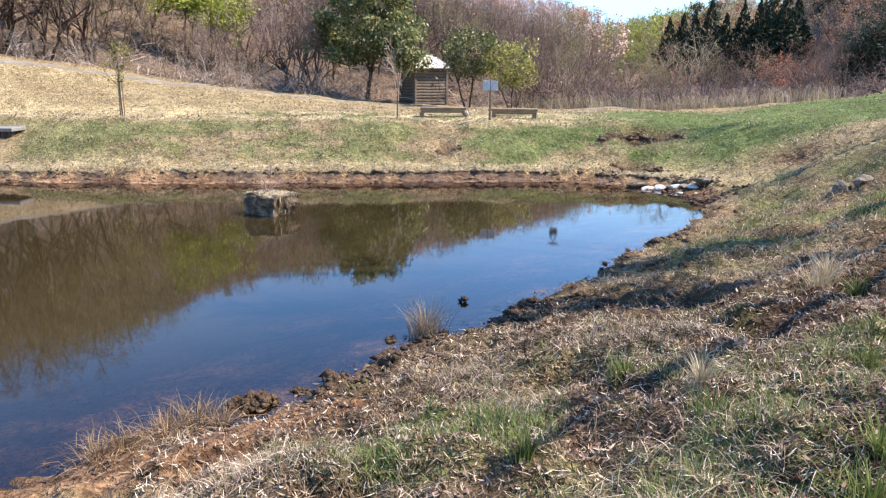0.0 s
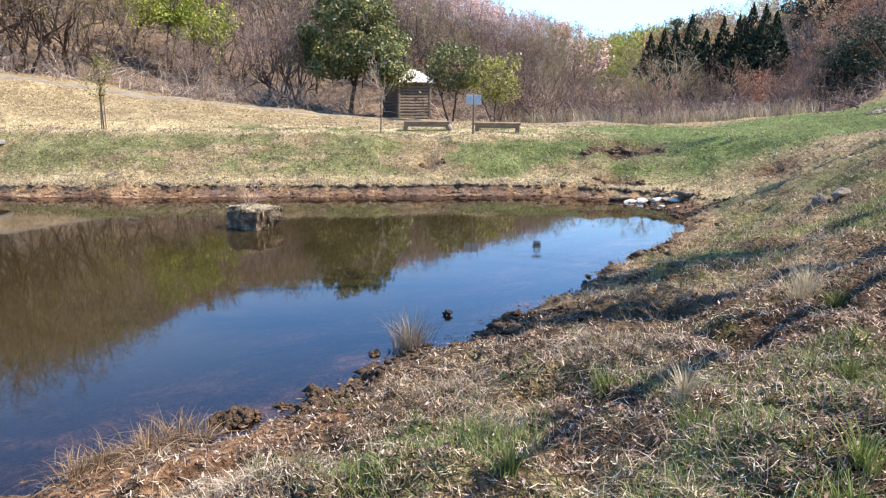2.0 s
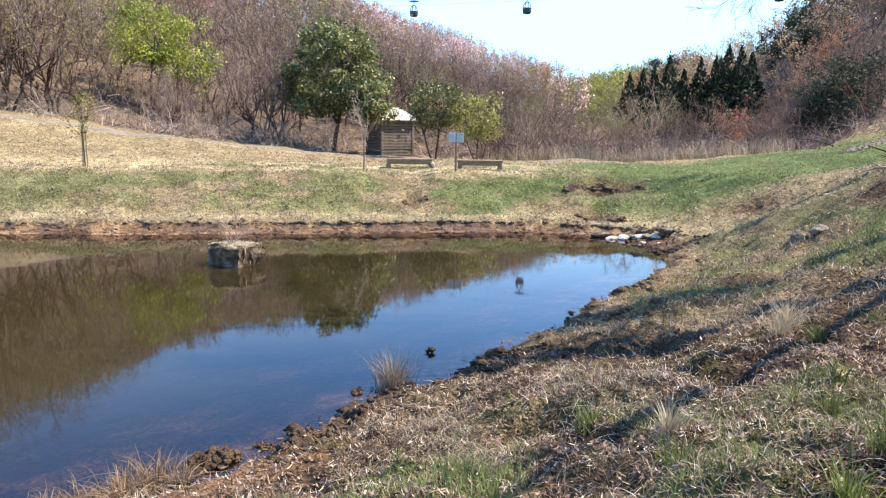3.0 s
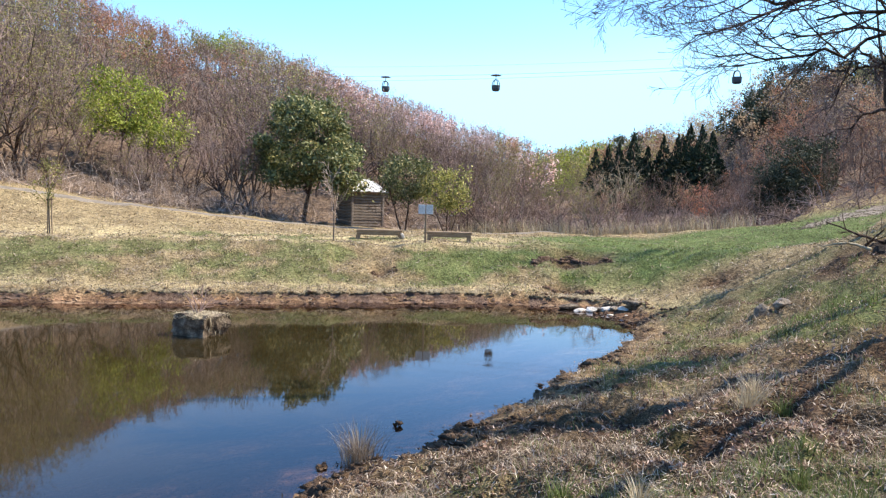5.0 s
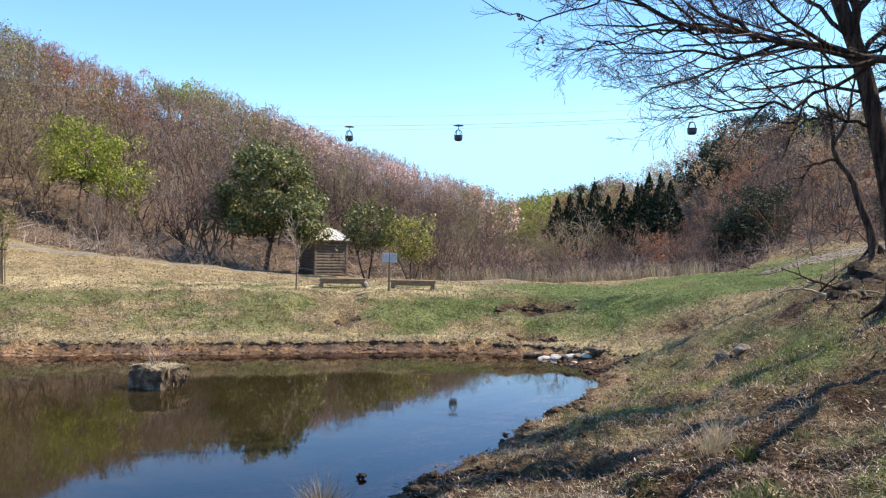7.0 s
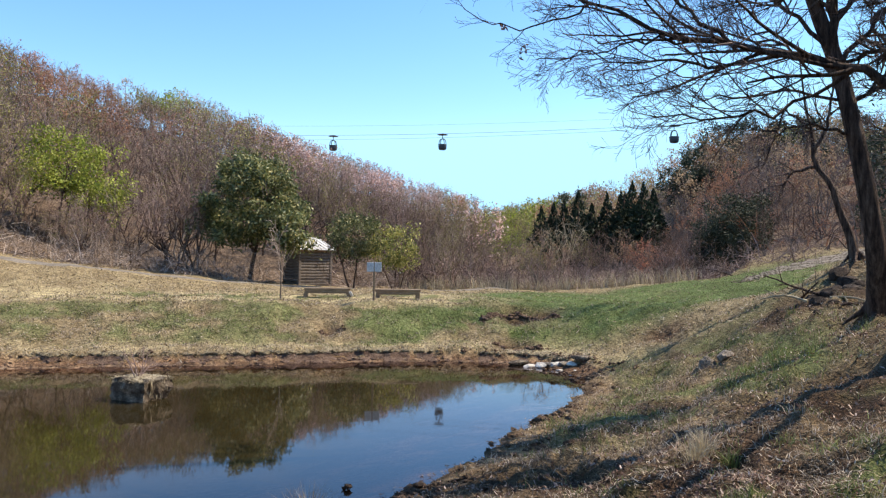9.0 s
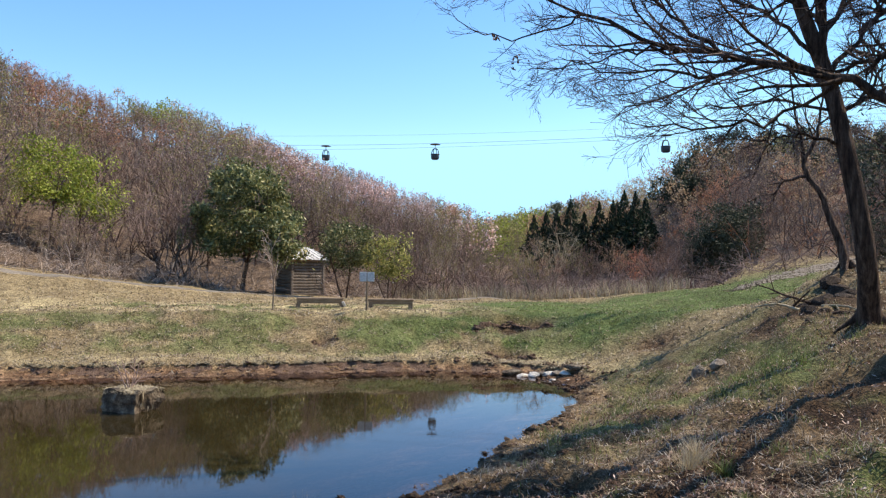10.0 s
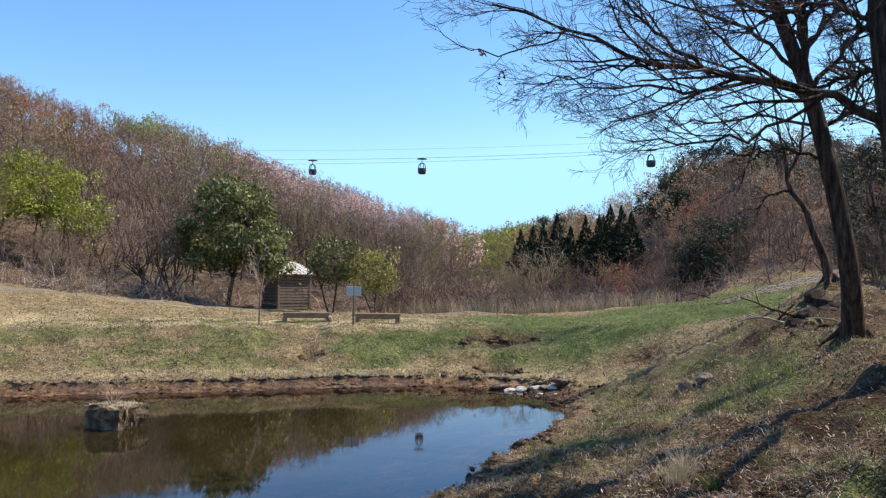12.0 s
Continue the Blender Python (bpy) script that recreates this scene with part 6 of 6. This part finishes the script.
bank_tree("bank_tree", "slender crooked leafless tree growing from the bank", 8,
          [b3, spot(36.7, 2.1, 21.5), spot(36.1, 3.7, 21.5), spot(35.6, 5.4, 21.5), spot(34.6, 6.9, 21.5), spot(34.4, 9.1, 21.5), spot(34.0, 10.6, 21.5), spot(33.5, 15, 21.5)], 0.12, 0.014,
          [([spot(34.8, 6.6, 21.5), spot(33.4, 6.5, 21.3), spot(32.6, 5.7, 21), spot(30.0, 4.7, 20.8)], 0.045, 0.007), ([spot(34.5, 7.4, 21.5), spot(35.4, 10, 21.5), spot(35.6, 14, 21.5)], 0.055, 0.012),
           ([spot(34.4, 9.2, 21.5), spot(32.6, 10.6, 21.2), spot(30.6, 11.2, 21)], 0.034, 0.007)],
          [(11, 0.42, 42, 6, 0.14, 0.02), (6, 0.5, 40, 4, 0.16, 0.02), (4, 0.5, 40, 3, 0.18, 0.02)])
b4 = np.array(at_ground(42.0, 31.0, 0.1))
bank_tree("bank_tree", "bare tree standing behind the bank trees", 9,
          [b4, spot(41.6, 4, 31), spot(41, 10, 31), spot(40.2, 16, 31), spot(39.5, 23, 31)], 0.22, 0.045,
          [([spot(41.2, 8, 31), spot(39.3, 12, 31), spot(37.6, 17, 31)], 0.085, 0.017), ([spot(40.8, 11, 31), spot(42, 16, 31), spot(43, 22, 31)], 0.085, 0.017),
           ([spot(40.2, 16, 31), spot(37.5, 19, 31), spot(35, 24, 31)], 0.07, 0.015), ([spot(41.4, 6, 31), spot(39, 8.5, 30.6), spot(37.4, 9.4, 30.2)], 0.065, 0.015)],
          [(14, 0.42, 38, 6, 0.12, 0.02), (8, 0.5, 36, 5, 0.15, 0.02), (5, 0.55, 36, 3, 0.18, 0.02)])


# lumps standing for the dark overhang of earth, roots and rock
for k, (az, dist, s) in enumerate(((34.9, 16.8, 0.3), (36.5, 15.9, 0.22), (34.5, 18.6, 0.34), (35.2, 18.8, 0.42), (35.9, 19.4, 0.55), (36.6, 20.2, 0.7), (37.3, 20.0, 0.6), (34.9, 17.6, 0.5), (35.5, 18.2, 0.5), (36.9, 19.2, 0.55), (38.6, 17.5, 0.4), (35.8, 17.2, 0.24), (36.1, 20.6, 0.6))):
    x, y, z = at_ground(az, dist)
    s *= 0.48
    rock("bank_rock", (x, y, z - s * 0.05), k * 61, (s, s * 0.8, s * 0.72), SHADED_BANK, "dark lump of shaded rock, earth and roots in the bank", 120 + k, "rocks in the root bank")


def dead_branch(at, seed, length, mat, label):
    rng = np.random.default_rng(seed)
    t = thing("dead_branch", at, seed * 50, label, "branch", "dead branches on the bank")
    lines = []
    main = limb(rng, (0, 0, 0.03), (1, 0.2, rng.uniform(0.05, 0.5)), length, 0.035, 0.012, 7, 0.14, -0.02)
    lines.append((0, main))
    ramify(rng, lines, main, 0, [(4, 0.45, 45, 4, 0.15, 0.0), (3, 0.5, 40, 3, 0.15, 0.0)])
    part("stick", quick_mesh("stick", *tubes([l for _, l in lines], 5)), mat, t)


for k, (az, dist, l, m) in enumerate(((34.2, 17.8, 1.0, REED), (34.9, 18.2, 1.2, DARK_BARK), (33.9, 18.4, 1.1, DARK_BARK), (35.6, 17.6, 1.0, REED), (36.2, 17.0, 0.9, DARK_BARK), (34.3, 18.6, 1.3, DARK_BARK), (28.6, 36.5, 2.4, DARK_BARK), (29.4, 36.2, 2.0, DARK_BARK))):
    dead_branch(at_ground(az, dist), 31 + k, l, m, "bleached dead branch lying on the bank" if m is REED else "dark dead branch lying on the bank")
# ---- grass, leaves and sedge ----
def scatter(rng, n, r0, r1, a0=-36, a1=48, power=1.0):
    r = r0 + (r1 - r0) * rng.random(n) ** power
    a = np.radians(rng.uniform(a0, a1, n))
    return r * np.sin(a), r * np.cos(a)


def build_grass():
    rng = np.random.default_rng(77)
    dry, green = [], []
    for n, r0, r1, power, lo, hi, wd, segs in ((95000, 1.6, 6.5, 0.8, 0.04, 0.14, 0.0052, 2), (80000, 6, 17, 0.8, 0.05, 0.15, 0.008, 2), (40000, 15, 25, 0.9, 0.06, 0.14, 0.013, 2), (30000, 20, 37, 0.9, 0.05, 0.13, 0.016, 2)):
        x, y = scatter(rng, n, r0, r1, -24 if r0 < 6.5 else -36, 46, power)
        z, d = lie(x, y)
        g, li, so, wo, we, pa = masks(x, y, z, d)[:6]
        tuft = vnoise(x, y, 3.2, 71, 2)
        dk = masks(x, y, z, d)[6]
        keep = (z > 0.04) & (rng.random(n) > so * 0.95) & (rng.random(n) > dk * 1.2) & (rng.random(n) < sstep(0.25, 0.7, tuft) * (1 - 0.55 * li * (y < 17)) + 0.1) & (y < path_y(x) - 0.4)
        x, y, z, g, tuft = x[keep], y[keep], z[keep], g[keep], tuft[keep]
        m = len(x)
        L = rng.uniform(lo, hi, m) * (0.5 + tuft)
        isg = rng.random(m) < g * 1.0 + 0.05
        lean = np.where(isg, rng.uniform(0.2, 0.8, m), rng.uniform(0.5, 1.5, m)) + (0.6 if r0 > 14 else 0.0)
        for sel, pool in ((isg, green), (~isg, dry)):
            k = sel.nonzero()[0]
            pool.append(blades(np.stack([x, y, z - 0.005], 1)[k], rng.uniform(0, 6.28, len(k)), L[k], wd * rng.uniform(0.7, 1.5, len(k)), lean[k], segs, rng))
    # matted tufts of long curling blades on the near slope
    tx, ty = scatter(rng, 1000, 1.7, 18, -22, 46, 0.8)
    tz, td = lie(tx, ty)
    tg, tk = masks(tx, ty, tz, td)[0], masks(tx, ty, tz, td)[6]
    td = np.where((tk > 0.3) | (vnoise(tx, ty, 0.8, 73, 2) < 0.4), 0, td)
    for x0, y0, z0, d0, g0 in zip(tx, ty, tz, td, tg):
        if d0 < 0.35:
            continue
        m = int(rng.integers(18, 44))
        x, y = x0 + rng.normal(0, 0.07, m), y0 + rng.normal(0, 0.07, m)
        fresh = rng.random() < 0.2 + g0 * 0.8
        L = rng.uniform(0.06, 0.2, m) * (1.0 if y0 < 8 else 1.3)
        (green if fresh else dry).append(blades(np.stack([x, y, lie(x, y)[0] - 0.01], 1), rng.uniform(0, 6.28, m), L, rng.uniform(0.004, 0.009, m), rng.uniform(0.3, 0.9, m) if fresh else rng.uniform(0.7, 1.75, m), 4, rng))
    # tussocks over the far slope
    tx, ty = rng.uniform(-17, 13, 900), rng.uniform(20.4, 26.5, 900)
    tz, td = lie(tx, ty)
    tg = masks(tx, ty, tz, td)[0]
    for x0, y0, d0, g0 in zip(tx, ty, td, tg):
        if d0 < 0.8:
            continue
        m = int(rng.integers(14, 30))
        x, y = x0 + rng.normal(0, 0.13, m), y0 + rng.normal(0, 0.1, m)
        fresh = rng.random() < 0.12 + g0 * 0.8
        (green if fresh else dry).append(blades(np.stack([x, y, lie(x, y)[0] - 0.01], 1), rng.uniform(0, 6.28, m), rng.uniform(0.06, 0.15, m), rng.uniform(0.008, 0.016, m), rng.uniform(0.5, 1.4, m), 2, rng))
    # grey straw curling over the near litter
    n = 4200
    x, y = scatter(rng, n, 1.7, 8, -20, 46, 0.8)
    z, d = lie(x, y)
    k = (d > 0.4) & (rng.random(n) < np.where((x < 0.8) & (y < 6), 0.4, 1.0)) & (rng.random(n) < 0.25 + sstep(0.35, 0.65, vnoise(x, y, 1.1, 74, 2)))
    m = int(k.sum())
    dry.append(blades(np.stack([x, y, z - 0.005], 1)[k], rng.uniform(0, 6.28, m), rng.uniform(0.08, 0.22, m), rng.uniform(0.003, 0.006, m), rng.uniform(1.0, 1.85, m), 5, rng))
    stuff("dry_grass", join(dry), DRY, "dry straw-coloured grass matted over the banks", "grass")
    stuff("green_grass", join(green), GREEN, "fresh green grass in patches on the banks", "grass")
    leaf = []
    for n, r0, r1, power, size in ((36000, 1.6, 7, 0.8, 0.046), (30000, 7, 18, 0.9, 0.062)):
        x, y = scatter(rng, n, r0, r1, -20, 48, power)
        z, d = lie(x, y)
        g, li, so, wo, we, pa = masks(x, y, z, d)[:6]
        drift = vnoise(x, y, 0.9, 91, 3)
        keep = (d > 0.15) & (rng.random(n) < ((0.05 + li) * sstep(0.38, 0.58, drift) * 1.3 + 0.06 + 0.6 * masks(x, y, z, d)[6]) * np.where((x < 0.7) & (y < 6), 0.35, 1.0))
        c = np.stack([x, y, z + 0.004], 1)[keep]
        leaf.append(litter_bits(rng, c + np.abs(rng.normal(0, 0.014, c.shape)), size, size * 0.3, 0.95))
    bits, pale_bits = [], []
    for n, r0, r1, power, size, wd in ((80000, 1.6, 7.5, 0.75, 0.075, 0.0065), (44000, 7, 18, 0.85, 0.085, 0.008), (26000, 19, 37, 0.9, 0.17, 0.02)):
        x, y = scatter(rng, n, r0, r1, -24 if r0 < 6.5 else -36, 46, power)
        z, d = lie(x, y)
        g, li, so, wo, we, pa = masks(x, y, z, d)[:6]
        dk = masks(x, y, z, d)[6]
        keep = (z > 0.03) & (rng.random(n) > so * 0.8) & (rng.random(n) > dk * 0.9) & (rng.random(n) > g * 0.75) & (y < path_y(x) - 0.3)
        c = np.stack([x, y, z + 0.012], 1)[keep]
        (bits if r0 < 15 else pale_bits).append(litter_bits(rng, c, size, wd, 0.5))
    x, y = scatter(rng, 26000, 4, 20, -30, 34, 0.8)
    z, d = lie(x, y)
    k = ((np.abs(d - 0.02) < 0.22 * rng.random(len(x))) | ((x < 0.2) & (d > 0) & (d < 0.9) & (rng.random(len(x)) < 0.4))) & (y < 18)
    stuff("shore_debris", litter_bits(rng, np.stack([x, y, np.maximum(z, 0.0) + 0.01], 1)[k], 0.07, 0.018, 0.2), DEBRIS, "dark twigs and sodden leaves washed up along the waterline", "debris")
    stuff("pale_thatch", join(pale_bits), FAR_THATCH, "pale straw matted on the far bank", "dead grass")
    stuff("thatch", join(bits), THATCH, "broken straw and stalks matted on the ground", "dead grass")
    stuff("fallen_leaves", join(leaf), LEAVES, "curled brown fallen leaves strewn over the near slope", "leaves")


build_grass()


def sedge(at, seed, n, tall, wide, label, mat=None, wild=0.0):
    rng = np.random.default_rng(seed)
    t = thing("sedge_clump", at, 0, label, "grass clump", "sedge clumps at the shore")
    a = rng.uniform(0, 6.28, n)
    r = np.abs(rng.normal(0, wide * 0.3, n))
    root = np.stack([r * np.cos(a), r * np.sin(a), np.zeros(n) - 0.02], 1)
    part("tuft", quick_mesh("tuft", *blades(root, a + rng.normal(0, 0.5, n), tall * rng.uniform(0.4, 1.15, n), rng.uniform(0.004, 0.009, n), rng.uniform(0.1, 0.75 + wild, n), 4, rng)), mat or SEDGE, t)
    return t


def foot(x, y, up=0.0):
    return x, y, max(height(x, y), -0.02) + up


sedge(foot(-0.17, 7.72), 1, 420, 0.5, 0.32, "upright clump of brown sedge standing at the water's edge", DRY)
for k, (x, y, tall) in enumerate(((-1.95, 5.55, 0.31), (-2.1, 5.35, 0.26), (-1.78, 5.6, 0.22), (-2.35, 5.1, 0.22), (-2.45, 4.95, 0.18), (-2.02, 5.2, 0.16))):
    sedge(foot(x, y), 10 + k, 190, tall, 0.42, "straggling dry sedge tuft on the muddy shore", None, 1.0)
for k, (x, y, g) in enumerate(((2.71, 4.52, 1), (1.85, 2.95, 1), (1.7, 2.7, 1), (1.28, 5.0, 1), (3.9, 6.9, 1), (2.2, 3.2, 1), (3.76, 7.2, 0), (3.55, 6.95, 0), (1.5, 3.9, 1), (0.45, 3.75, 1))):
    sedge(foot(x, y), 40 + k, 130, 0.24 if g else 0.34, 0.22, "fresh green grass tuft on the slope" if g else "blond matted grass tuft on the slope", GREEN if g else REED)
sedge(foot(1.62, 4.45), 21, 120, 0.3, 0.12, "bleached dry grass tuft on the slope", REED)


def mud_clod(at, seed, size, label):
    """A crumbling heap of earth crumbs and root ends."""
    rng = np.random.default_rng(seed)
    t = thing("mud_clod", at, seed * 30, label, "mud clod", "clods along the shore")
    n = 190 if size[0] > 0.15 else 26
    u = rng.normal(0, 1, (n, 3))
    u /= np.linalg.norm(u, axis=1)[:, None]
    u[:, 2] = np.abs(u[:, 2]) * 0.9 - 0.15
    c = u * np.array(size) * rng.uniform(0.3, 1.0, n)[:, None]
    octa = np.array([(1, 0, 0), (0, 1, 0), (-1, 0, 0), (0, -1, 0), (0, 0, 1), (0, 0, -1)], float)
    s = (size[0] * rng.uniform(0.06, 0.2, n) * (1.0 if n > 30 else 1.9))[:, None, None]
    v = c[:, None] + (octa[None] + rng.normal(0, 0.3, (n, 6, 3))) * s
    tri = np.array([(0, 1, 4), (1, 2, 4), (2, 3, 4), (3, 0, 4), (1, 0, 5), (2, 1, 5), (3, 2, 5), (0, 3, 5)])
    tagged(part("lump", quick_mesh("lump", v.reshape(-1, 3), (np.arange(n)[:, None, None] * 6 + tri[None]).reshape(-1, 3), 3), MUD, t), kind="stuff")


mud_clod(foot(-1.58, 5.95, 0.02), 1, (0.22, 0.17, 0.1), "dark crumbling clod of mud and roots in the shallows")
mud_clod((0.26, 9.0, 0.02), 2, (0.07, 0.06, 0.07), "small dark clod showing above the water")
rngm = np.random.default_rng(5)
for k in range(40):
    i = rngm.integers(4, 66)
    p = POND[i] + rngm.normal(0, 0.16, 2)
    s = rngm.uniform(0.02, 0.055)
    mud_clod((p[0], p[1], max(height(*p), -0.01) + s * 0.2), 10 + k, (s * 1.8, s * 1.1, s * 0.6), "dark clod of earth at the eroded waterline")
